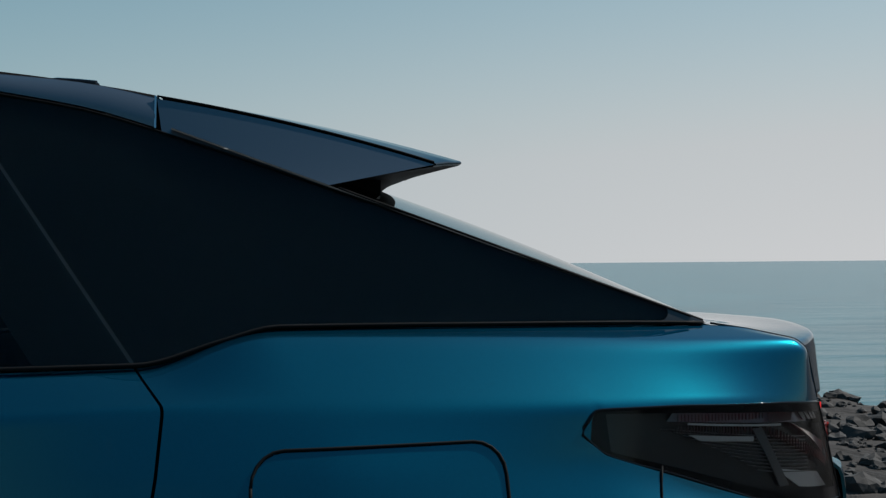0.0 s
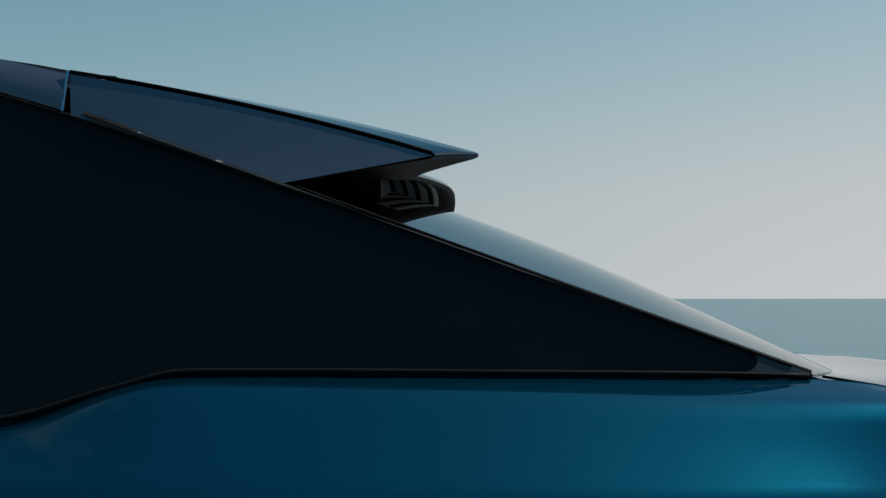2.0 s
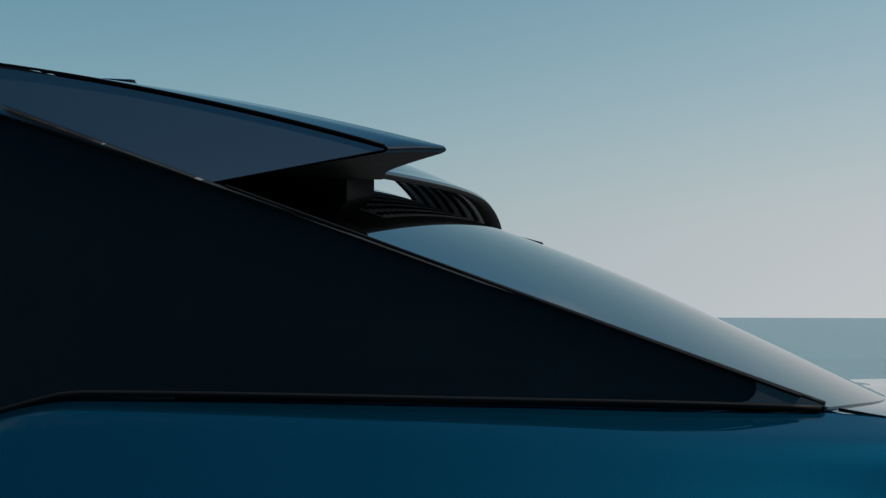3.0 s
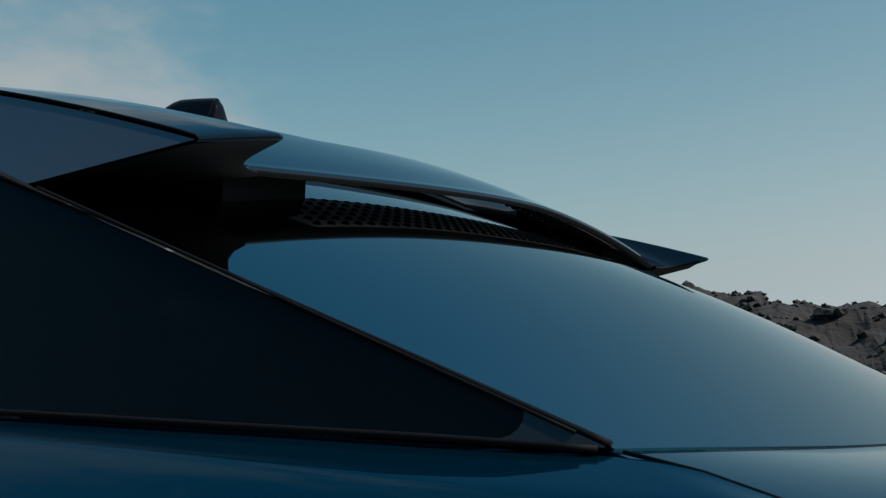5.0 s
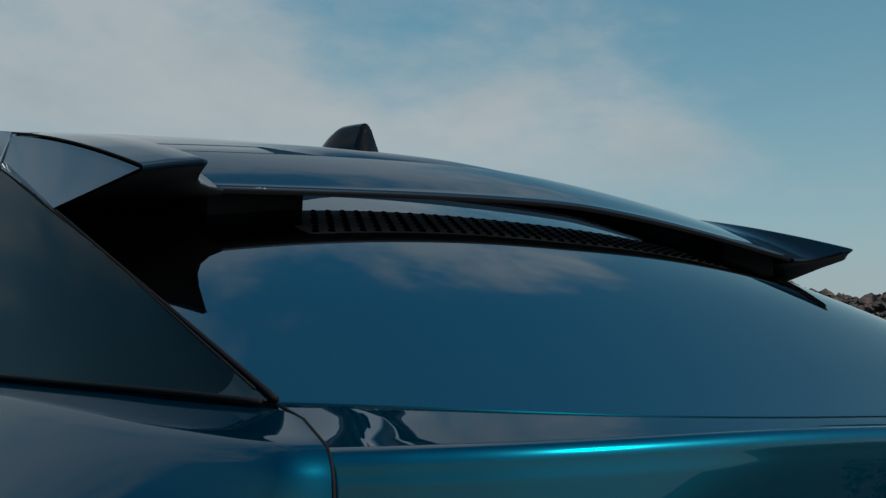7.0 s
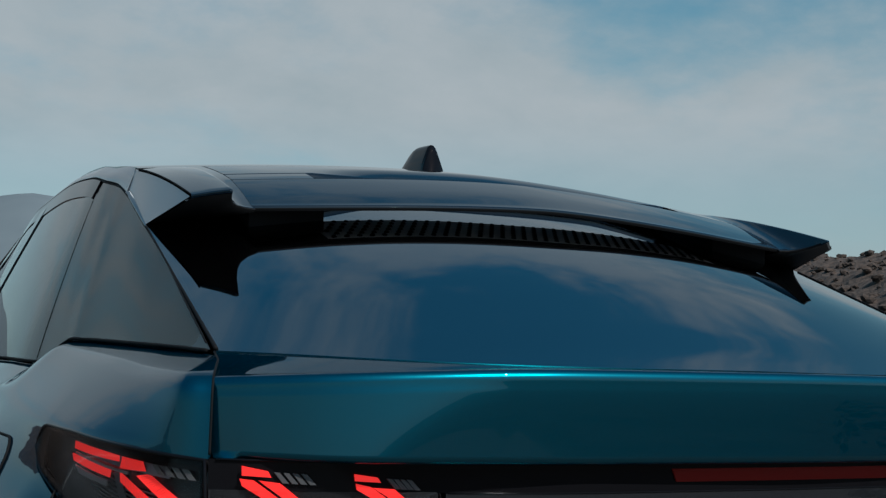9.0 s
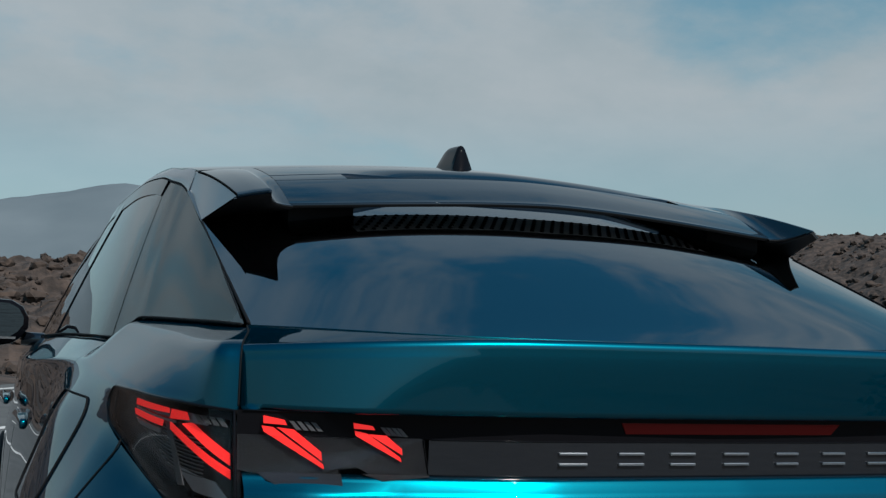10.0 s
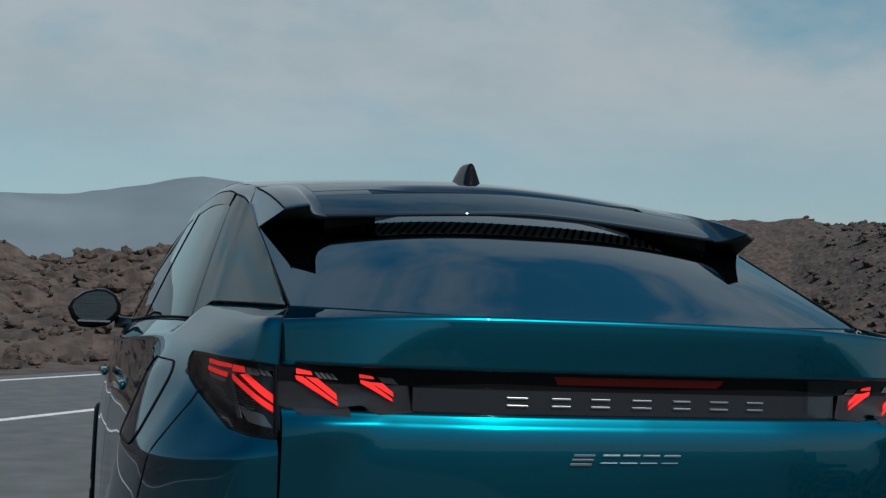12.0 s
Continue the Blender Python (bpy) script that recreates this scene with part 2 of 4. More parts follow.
def box(name, lo, hi, mat, parent=None, label="", bevel=0.0):
    x0, y0, z0 = lo
    x1, y1, z1 = hi
    return prism(name, [(x0, y0, z0), (x1, y0, z0), (x1, y1, z0), (x0, y1, z0)], (0, 0, z1 - z0), mat, parent, label, bevel)


lin = np.linspace

# ---------------------------------------------------------------- the land, the road and the sea
LAVA = material("lava_ground", (.09, .07, .06), 0.95)
noise_colour(LAVA, (.0192, .0133, .0100), (.062, .0424, .0320), 1.6, 10.0, .36, .66, bump=.9, distance=.25)
# ground darkened towards the shore: backlit shade put into the colour
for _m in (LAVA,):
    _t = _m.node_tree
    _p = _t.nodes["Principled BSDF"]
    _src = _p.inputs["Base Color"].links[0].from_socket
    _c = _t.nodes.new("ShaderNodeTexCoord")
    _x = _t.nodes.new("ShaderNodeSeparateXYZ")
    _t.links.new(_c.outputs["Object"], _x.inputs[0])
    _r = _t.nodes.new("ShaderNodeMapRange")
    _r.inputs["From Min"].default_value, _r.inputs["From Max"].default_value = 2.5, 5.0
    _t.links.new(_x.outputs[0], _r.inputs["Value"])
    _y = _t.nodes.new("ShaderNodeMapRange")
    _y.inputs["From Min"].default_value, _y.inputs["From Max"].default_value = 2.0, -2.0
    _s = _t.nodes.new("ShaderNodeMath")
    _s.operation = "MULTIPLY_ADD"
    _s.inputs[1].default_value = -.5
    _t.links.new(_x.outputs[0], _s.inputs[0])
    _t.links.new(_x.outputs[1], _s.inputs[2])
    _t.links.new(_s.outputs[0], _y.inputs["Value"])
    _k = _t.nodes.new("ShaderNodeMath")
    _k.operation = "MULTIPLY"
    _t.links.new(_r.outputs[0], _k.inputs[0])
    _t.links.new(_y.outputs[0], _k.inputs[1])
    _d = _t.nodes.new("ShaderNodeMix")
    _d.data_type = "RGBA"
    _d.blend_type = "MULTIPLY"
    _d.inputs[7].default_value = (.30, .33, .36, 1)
    # also darkened behind the car, standing for the rocks' shaded sides
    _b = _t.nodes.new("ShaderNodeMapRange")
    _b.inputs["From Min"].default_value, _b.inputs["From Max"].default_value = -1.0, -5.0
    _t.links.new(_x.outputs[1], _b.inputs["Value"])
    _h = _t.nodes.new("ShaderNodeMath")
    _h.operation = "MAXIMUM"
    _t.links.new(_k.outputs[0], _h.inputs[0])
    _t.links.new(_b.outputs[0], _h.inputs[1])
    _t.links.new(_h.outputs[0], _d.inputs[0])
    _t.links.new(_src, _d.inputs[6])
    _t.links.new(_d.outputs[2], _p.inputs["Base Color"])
# a darker copy of the lava rock, with backlit shade in its colour
SHADED_ROCK = material("shaded_lava_rock", (.03, .03, .03), .85)
noise_colour(SHADED_ROCK, (.006, .006, .006), (.026, .0235, .022), 5.0, 8.0, .35, .7, bump=.8, distance=.04)
ROCK = material("lava_rock", (.09, .07, .06), 0.95)
noise_colour(ROCK, (.0166, .0113, .0084), (.0565, .0384, .0285), 2.2, 8.0, .36, .68, bump=.8, distance=.06)
ASPHALT = material("asphalt", (.13, .13, .13), 0.9)
noise_colour(ASPHALT, (.047, .0492, .0486), (.075, .078, .077), 3.0, 10.0, .3, .7, bump=.25, distance=.01)
LINE = material("road_paint", (.62, .62, .60), 0.75)
noise_colour(LINE, (.33, .33, .32), (.48, .48, .465), 14.0, 6.0, .3, .6)
SEA = material("sea_water", (.020, .105, .120), 0.22, 0.0, IOR=1.33)
noise_colour(SEA, (.008, .075, .095), (.022, .118, .140), .05, 8.0, .35, .7)
# distance haze is mixed into the hill's pale blue-grey colour
HILL = material("haze_tinted_hill", (.25, .28, .31), 1.0)
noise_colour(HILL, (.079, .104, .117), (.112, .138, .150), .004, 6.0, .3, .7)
nt = SEA.node_tree
sc = nt.nodes.new("ShaderNodeTexCoord")
smap = nt.nodes.new("ShaderNodeMapping")
smap.inputs["Scale"].default_value = (.35, .12, 1)
sn = nt.nodes.new("ShaderNodeTexNoise")
sn.inputs["Scale"].default_value, sn.inputs["Detail"].default_value = .6, 9.0
sb = nt.nodes.new("ShaderNodeBump")
sb.inputs["Strength"].default_value, sb.inputs["Distance"].default_value = .9, .5
nt.links.new(sc.outputs["Object"], smap.inputs[0])
nt.links.new(smap.outputs[0], sn.inputs["Vector"])
nt.links.new(sn.outputs[0], sb.inputs["Height"])
nt.links.new(sb.outputs[0], nt.nodes["Principled BSDF"].inputs["Normal"])

# skyline of the lava field round the car: heading (clockwise from the car's nose), rise, foot and crest distance
SKY_A = [-180, -150, -110, -70, -45, -30, -20, -8, -5, -3.8, -2.6, -1.3, 0, 1.2, 2.6, 8, 15, 25, 33, 45, 57, 63, 70, 74, 77, 80, 85, 91, 100, 124, 130, 165, 180]
SKY_E = [1.0, 1.0, 2.5, 7.0, 7.5, 4.5, 2.8, 2.5, 2.15, 1.82, 1.82, 2.2, 2.33, 2.5, 2.55, 2.9, 3.4, 4.5, 4.7, 3.9, 2.35, 2.6, 3.0, 2.7, 1.9, 2.2, 1.7, -1.0, -4.0, -4.0, 1.0, 1.0, 1.0]
SKY_0 = [22, 22, 22, 22, 21, 21, 22.5, 23.1, 23.2, 23.3, 23.3, 23.4, 23.4, 23.5, 23.6, 24, 60, 110, 110, 70, 34, 22, 15, 13, 12, 11, 10, 9, 8, 8, 12, 20, 22]
SKY_D = [80, 80, 95, 95, 85, 65, 58, 59.7, 60.1, 60.3, 60.5, 60.6, 60.8, 61, 61.2, 62, 110, 180, 180, 120, 60, 45, 32, 28, 25, 24, 22, 14, 12, 12, 40, 75, 80]


def lean_z(x):
    return -math.tan(radians(LEAN)) * 8 * np.tanh(np.asarray(x, float) / 8)


def smooth(a, b, v):
    t = np.clip((v - a) / (b - a), 0, 1)
    return t * t * (3 - 2 * t)


ROAD_O, ROAD_P = np.array((-2.3, 17.6)), np.array((.53, .848))
ROAD_Q = np.array((-.848, .53))


def road_q(x, y):
    return (x - ROAD_O[0]) * ROAD_Q[0] + (y - ROAD_O[1]) * ROAD_Q[1]


ang = np.concatenate([np.arange(-180, -45, 2.5), np.arange(-45, 125, .3), np.arange(125, 180.1, 2.5)])
ring = np.concatenate([[.3, 2, 4], np.arange(5, 14, .35), np.arange(14, 70, .55), np.arange(70, 200, 1.5), 200 * 1.05 ** np.arange(0, 64)])
verts = []
rise_a, foot_a, crest_a = (np.interp(ang, SKY_A, v) for v in (SKY_E, SKY_0, SKY_D))
for d in ring:
    for a, e, f0, f1 in zip(ang, rise_a, foot_a, crest_a):
        x, y = d * math.sin(radians(a)), d * math.cos(radians(a))
        q = road_q(x, y)
        rock = smooth(.6, 6, q) + smooth(-15.0, -16.5, q)
        rock = min(1.0, float(rock) + float(smooth(95, 130, d)))
        up = (1.25 + f1 * math.tan(radians(e))) * float(smooth(f0, f1, d))
        n = noise.fractal(Vector((x * .22, y * .22, 3.1)), .9, 2.1, 5) if rock > 0 else 0
        n2 = noise.fractal(Vector((x * .9, y * .9, 7.7)), .8, 2.2, 3) if rock > 0 and d < 90 else 0
        z = float(lean_z(x)) - .03 + rock * (max(0, up if e > 0 else 0) + (n * .55 + n2 * .22 + .1) * min(1.5, .5 + d / 60) * (.2 + .8 * float(smooth(-8, 2, y))))
        if 86 < a < 130:
            z -= 7.0 * float(smooth(f1 - 1.5, f1 + 6, d)) * float(smooth(86, 92, a)) * float(smooth(130, 124.5, a))
        elif d > f1:
            z -= float(smooth(f1, f1 * 3, d)) * up * .4
        if d > 400:
            z = min(z, 6.0)
        if d < 400 and rock == 0:
            z = float(lean_z(x)) - .03
        verts.append((x, y, z))
na = len(ang)
faces = []
for i in range(len(ring) - 1):
    for j in range(na):
        j2 = (j + 1) % na
        faces.append((i * na + j, i * na + j2, (i + 1) * na + j2, (i + 1) * na + j))
faces.append(tuple(range(na))[::-1])
me = bpy.data.meshes.new("ground")
me.from_pydata(verts, [], [f[::-1] for f in faces])
me.update()
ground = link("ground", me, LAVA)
tagged(ground, "dark brown lava field rising behind the road", "ground", kind="structure")
GROUND = np.array(verts).reshape(len(ring), na, 3)


def ground_z(x, y):
    d, a = math.hypot(x, y), math.degrees(math.atan2(x, y))
    i, j = int(np.argmin(abs(ring - d))), int(np.argmin(abs(ang - a)))
    return GROUND[i, j, 2]


# asphalt apron and road, one slab along the road's line
def road_strip(name, q0, q1, p0, p1, lift, mat, kind, label, n=160, m=14):
    ps = np.sign(lin(-1, 1, n)) * np.abs(lin(-1, 1, n)) ** 2.2
    ps = (p0 + p1) / 2 * (1 - np.abs(ps)) * 0 + np.where(ps < 0, -p0 * ps, p1 * ps)
    rows = []
    for q in lin(q0, q1, m):
        x, y = ROAD_O[0] + ROAD_P[0] * ps + ROAD_Q[0] * q, ROAD_O[1] + ROAD_P[1] * ps + ROAD_Q[1] * q
        edge = np.zeros_like(ps)
        rows.append(np.stack([x, y, lean_z(x) + lift + edge], -1))
    ob = surf(name, rows, mat, out=(0, 0, 1), thick=.03)
    return tagged(ob, label, name.split("_")[0], kind=kind)


road_strip("road", -15.2, .7, -300, 700, 0.0, ASPHALT, "structure", "worn grey asphalt road along the lava field")
road_strip("road_line", -.07, .08, -300, 700, .034, LINE, "structure", "white painted edge line on the asphalt", m=2)
road_strip("road_line", -4.0, -3.86, -300, 700, .034, LINE, "structure", "white painted lane line on the asphalt", m=2)
for ob in list(bpy.data.objects):
    if ob.name.startswith("road_line"):
        ob.location.z = -.03

# sea
bm = bmesh.new()
bmesh.ops.create_grid(bm, x_segments=60, y_segments=60, size=4700)
sea = part("sea", bm, SEA, None, "grey blue sea reaching to a hazy horizon")
sea.location = (0, 0, -4.2)
tagged(sea, "", "water", kind="structure")

# far mountain inland
MA = [-60, -45, -30, -18, -12, -8, -4, -1, 2, 4.5, 7, 10, 16, 24, 40]
ME = [1.5, 2.5, 3.4, 4.3, 4.9, 5.2, 5.25, 5.35, 5.9, 6.5, 6.3, 5.6, 4.4, 3.0, 1.2]
rows = []
for k, (d, f) in enumerate(((1900, 0.0), (2100, .25), (2350, .6), (2600, .9), (2750, 1.0), (2900, .97), (3400, .6), (4000, 0))):
    row = []
    for a in lin(-60, 40, 160):
        e = float(np.interp(a, MA, ME))
        h = 2750 * math.tan(radians(e)) * f
        h += f * 22 * noise.fractal(Vector((a * .25, k * .7, 1.3)), .9, 2.0, 4) * (0.35 if k == 4 else 1)
        row.append((d * math.sin(radians(a)), d * math.cos(radians(a)), h - 3))
    rows.append(row)
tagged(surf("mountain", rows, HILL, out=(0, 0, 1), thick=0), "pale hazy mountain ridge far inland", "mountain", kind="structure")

# loose lava boulders
rng = random.Random(5)


def boulder_mesh(seed):
    bm = bmesh.new()
    bmesh.ops.create_icosphere(bm, subdivisions=2, radius=1)
    for v in bm.verts:
        k = 1 + .6 * noise.fractal(v.co * 1.1 + Vector((seed * 7.1, 0, 0)), .8, 2.0, 3)
        v.co = v.co * k
        v.co.z *= .72
    vs = np.array([v.co[:] for v in bm.verts])
    fs = [tuple(v.index for v in f.verts) for f in bm.faces]
    bm.free()
    return vs, fs


STONES = [boulder_mesh(k) for k in range(6)]


def scatter(name, spots, mat, label):
    """One mesh of boulders at (heading, distance, size)."""
    verts, faces = [], []
    for k, (a, d, s) in enumerate(spots):
        x, y = d * math.sin(radians(a)), d * math.cos(radians(a))
        if -15.6 < road_q(x, y) < 2.0:
            continue
        vs, fs = STONES[rng.randrange(6)]
        c, sn_ = math.cos(k), math.sin(k)
        o, z = len(verts), ground_z(x, y)
        for vx, vy, vz in vs:
            verts.append((x + s * (vx * c - vy * sn_), y + s * (vx * sn_ + vy * c), z + s * (vz + .15)))
        faces += [tuple(i + o for i in f) for f in fs]
    me = bpy.data.meshes.new(name)
    me.from_pydata(verts, [], faces)
    me.update()
    return tagged(link(name, me, mat), label, "rocks", kind="stuff")


def size():
    return rng.choice((.045, .065, .09, .13, .2)) * rng.uniform(.6, 1.3)


near = [(rng.uniform(-22, 58), 18 + 70 * rng.random() ** 1.3, 0) for _ in range(9000)]
scatter("lava_rocks", [(a, d, size() * (1.0 if d < 40 else 1.7)) for a, d, _ in near]
        + [(rng.uniform(8, 58), rng.uniform(48, 185), size() * 2.4) for _ in range(8000)], ROCK, "scattered dark brown lava rocks beside the road")
scatter("shore_rocks", [(rng.uniform(92, 135), rng.uniform(5.5, 14), size() * .5) for _ in range(1500)], SHADED_ROCK, "small lava rocks along the shore, backlit shade in their colour")
scatter("inland_rocks", [(rng.uniform(60, 92), rng.uniform(12, 34), size() * .8) for _ in range(1600)], SHADED_ROCK, "lava rocks on the rise above the shore, in the same shaded colour")

# ---------------------------------------------------------------- the car
car = new("car")
car.matrix_world = pose(0, 0, 0, 0, LEAN, 0)
tagged(car, "teal metallic crossover car with gloss black roof, parked beside the road", "car")

# body side: long lines from the tailgate gap forward to the nose, belt first and sill last
SIDE = [
    [(-.606, .150, 1.204), (-.607, .185, 1.2055), (-.618, .30, 1.2075), (-.634, .42, 1.2095), (-.679, .739, 1.212), (-.716, .894, 1.174), (-.735, 1.03, 1.174), (-.765, 1.5, 1.170), (-.785, 2.0, 1.160), (-.795, 2.5, 1.150), (-.795, 2.95, 1.14), (-.735, 3.7, 1.07), (-.60, 4.26, .94)],
    [(-.631, .066, 1.185), (-.655, .080, 1.185), (-.668, .25, 1.188), (-.677, .42, 1.195), (-.702, .739, 1.203), (-.735, .885, 1.163), (-.752, 1.03, 1.162), (-.785, 1.5, 1.155), (-.81, 2.0, 1.145), (-.82, 2.5, 1.13), (-.82, 2.95, 1.11), (-.775, 3.7, 1.04), (-.62, 4.31, .91)],
    [(-.634, .052, 1.105), (-.668, .083, 1.109), (-.722, .22, 1.115), (-.747, .38, 1.120), (-.771, .70, 1.130), (-.779, .861, 1.136), (-.793, 1.03, 1.132), (-.835, 1.5, 1.115), (-.86, 2.0, 1.10), (-.865, 2.5, 1.085), (-.86, 2.95, 1.07), (-.81, 3.7, 1.0), (-.64, 4.35, .85)],
    [(-.634, .028, .984), (-.670, .070, .985), (-.719, .215, 1.008), (-.762, .39, 1.055), (-.818, .70, 1.055), (-.816, .868, 1.055), (-.810, 1.03, 1.05), (-.838, 1.5, 1.03), (-.862, 2.0, 1.01), (-.870, 2.5, 1.0), (-.870, 2.95, .98), (-.83, 3.7, .93), (-.66, 4.38, .76)],
    [(-.632, .019, .962), (-.700, .056, .954), (-.780, .190, .935), (-.842, .40, .920), (-.872, .70, .910), (-.862, .90, .91), (-.842, 1.03, .90), (-.858, 1.5, .88), (-.878, 2.0, .86), (-.890, 2.5, .85), (-.89, 2.95, .85), (-.86, 3.7, .82), (-.68, 4.42, .64)],
    [(-.63, .018, .80), (-.702, .053, .79), (-.786, .187, .785), (-.855, .39, .785), (-.886, .70, .80), (-.880, .92, .80), (-.856, 1.05, .78), (-.868, 1.5, .70), (-.89, 2.0, .68), (-.895, 2.5, .68), (-.90, 2.95, .74), (-.88, 3.6, .77), (-.68, 4.43, .52)],
    [(-.62, .01, .45), (-.695, .045, .44), (-.78, .18, .42), (-.85, .36, .42), (-.893, .66, .752), (-.895, .88, .752), (-.885, 1.10, .56), (-.885, 1.5, .30), (-.89, 2.0, .30), (-.895, 2.5, .30), (-.90, 3.10, .44), (-.90, 3.52, .755), (-.68, 4.44, .25)],
]
SIDE = np.array(SIDE)


def side_grid(s, u, push=0.0):
    """Points of the left body side at levels s and stations u."""
    along = np.stack([curve3(line, np.asarray(u)) for line in SIDE])
    pts = np.zeros((len(s), len(u), 3))
    s = np.asarray(s, float)
    soft = np.interp(s, [0, .7, 1, 1.4, 2, 2.5, 3.2, 3.7, 4, 4.3, 6], [.09, .20, .23, .20, .10, .22, .18, .22, .10, .3, .5]) * np.minimum(1, np.minimum(s, 6 - s) / .6 + .02)
    for o in lin(-1, 1, 9):
        q = np.clip(s + o * soft, 0, 6)
        k = np.minimum(q.astype(int), 5)
        f = (q - k)[:, None, None]
        pts += (along[k] * (1 - f) + along[k + 1] * f) / 9
    pts[..., 0] -= push
    return pts


def drop_faces(ob, keep):
    """Keeps only the faces whose centre passes."""
    bm = bmesh.new()
    bm.from_mesh(ob.data)
    bmesh.ops.delete(bm, geom=[f for f in bm.faces if not keep(f.calc_center_median())], context="FACES")
    bm.to_mesh(ob.data)
    bm.free()
    return ob


S_FINE = np.concatenate([lin(0, .8, 6), lin(.85, 1.15, 9), lin(1.2, 1.8, 6), lin(1.85, 2.15, 9), lin(2.2, 3.9, 14)])
S_ALL = np.concatenate([S_FINE, lin(3.9, 6, 12)[1:]])
U_QUARTER = np.concatenate([lin(0, 1, 16), lin(1, 2, 20)[1:], lin(2, 3.1, 24)[1:], lin(3.15, 4.985, 24)])


LAMP_T = np.array([(-.755, .399, 1.099), (-.7475, .378, 1.1165), (-.733, .29, 1.1165), (-.718, .21, 1.1145), (-.695, .130, 1.1125), (-.668, .083, 1.1095), (-.637, .054, 1.1065)])
LAMP_B = np.array([(-.7565, .4015, 1.090), (-.7535, .374, 1.0675), (-.735, .285, 1.038), (-.718, .21, 1.013), (-.698, .14, .992), (-.671, .070, .986), (-.635, .026, .985)])
LT, LB = LAMP_T[np.argsort(LAMP_T[:, 1])], LAMP_B[np.argsort(LAMP_B[:, 1])]


OPEN_T = np.vstack([LT, [(-.756, .4015, 1.089)]])


def level_at(u, y_z):
    """The level s at which the body side at station u reaches the height that y_z gives for its y."""
    lo, hi = 1.6, 3.9
    for _ in range(22):
        s = (lo + hi) / 2
        p = side_grid(np.array([s]), np.array([u]))[0, 0]
        lo, hi = (s, hi) if p[2] > y_z(p[1]) else (lo, s)
    return (lo + hi) / 2


def quarter_grid():
    """The rear quarter, with two of its long lines laid along the lamp's edges."""
    cols, hole = [], []
    for u in U_QUARTER:
        s_t = level_at(u, lambda y: np.interp(y, OPEN_T[:, 1], OPEN_T[:, 2]) + .0015)
        s_b = level_at(u, lambda y: np.interp(y, LB[:, 1], LB[:, 2]) - .0015)
        inside = u < 3.035 and s_b - s_t > .02
        if not inside:
            s_t, s_b = 2.22, 2.45
        s = np.concatenate([lin(0, .8, 6), lin(.85, 1.15, 9), lin(1.2, 1.8, 6), lin(1.82, s_t, 7)[:-1], lin(s_t, s_b, 9), lin(s_b, 3.75, 14)[1:], lin(3.8, 4.2, 11), lin(4.3, 6, 12)])
        cols.append(side_grid(s, np.array([u]))[:, 0])
        hole.append(inside)
    return np.stack(cols, 1), hole


U_QUARTER = np.concatenate([lin(0, 1, 16), lin(1, 2, 20)[1:], lin(2, 3.03, 24)[1:], lin(3.06, 4.99, 26)])
QUARTER, HOLE = quarter_grid()
for hand, sx in ((lambda g: np.asarray(g, float), -1), (flip, 1)):
    q = surf("rear_quarter_panel", hand(QUARTER), PAINT, car, out=(sx, 0, .2))
    bm = bmesh.new()
    bm.from_mesh(q.data)
    bm.faces.ensure_lookup_table()
    nb = QUARTER.shape[1] - 1
    cut = [bm.faces[i * nb + k] for i in range(27, 35) for k in range(nb) if HOLE[k] and HOLE[k + 1]]
    bmesh.ops.delete(bm, geom=cut, context="FACES")
    bm.to_mesh(q.data)
    bm.free()
    for name, u0, u1 in (("rear_door", 5.012, 7.9), ("front_door", 7.93, 9.95), ("front_wing", 9.98, 12.0)):
        surf(name, hand(side_grid(S_ALL, lin(u0, u1, 26))), PAINT, car, out=(sx, 0, 0))
    # dark inner shell seen in the gaps
    surf("inner_shell", hand(side_grid(lin(0, 6, 19), lin(0, 12, 70), -0.012) + np.array([0, .014, -.012])), UNDER, car, out=(sx, 0, 0), thick=0.003)

# side windows: belt line and upper line of the dark panel
BELT_Y = [.19, .30, .42, .739, .80, .894, 1.03, 1.5, 2.0, 2.5, 2.95]
BELT_X = [-.604, -.6175, -.634, -.678, -.692, -.716, -.735, -.765, -.785, -.795, -.795]
BELT_Z = [1.210, 1.2125, 1.214, 1.217, 1.203, 1.179, 1.179, 1.175, 1.165, 1.155, 1.148]
TOP_Y = [.19, .375, .519, .676, .877, .961, 1.056, 1.2, 1.5, 1.9, 2.2, 2.5, 2.8, 2.95]
TOP_X = [-.604, -.600, -.596, -.596, -.593, -.595, -.602, -.606, -.616, -.632, -.655, -.70, -.76, -.795]
TOP_Z = [1.210, 1.277, 1.3295, 1.383, 1.450, 1.474, 1.490, 1.512, 1.528, 1.520, 1.465, 1.37, 1.23, 1.148]


def belt(y):
    return np.stack([pchip(BELT_Y, BELT_X, y), np.asarray(y, float), pchip(BELT_Y, BELT_Z, y)], -1)


def head(y):
    return np.stack([pchip(TOP_Y, TOP_X, y), np.asarray(y, float), pchip(TOP_Y, TOP_Z, y)], -1)


def window_grid(y_low, y_top, n, m=14, s0=0.0, s1=1.0, push=0.0):
    """Panel between a lower run along the belt and an upper run along the roof."""
    a, b = belt(lin(*y_low, n)), head(lin(*y_top, n))
    s = lin(s0, s1, m)[:, None, None]
    g = a[None] * (1 - s) + b[None] * s
    h = np.abs(b[:, 2] - a[:, 2])[None, :]
    g[..., 0] -= 0.05 * h * (4 * s * (1 - s))[..., 0] * 0.22 + push
    return g


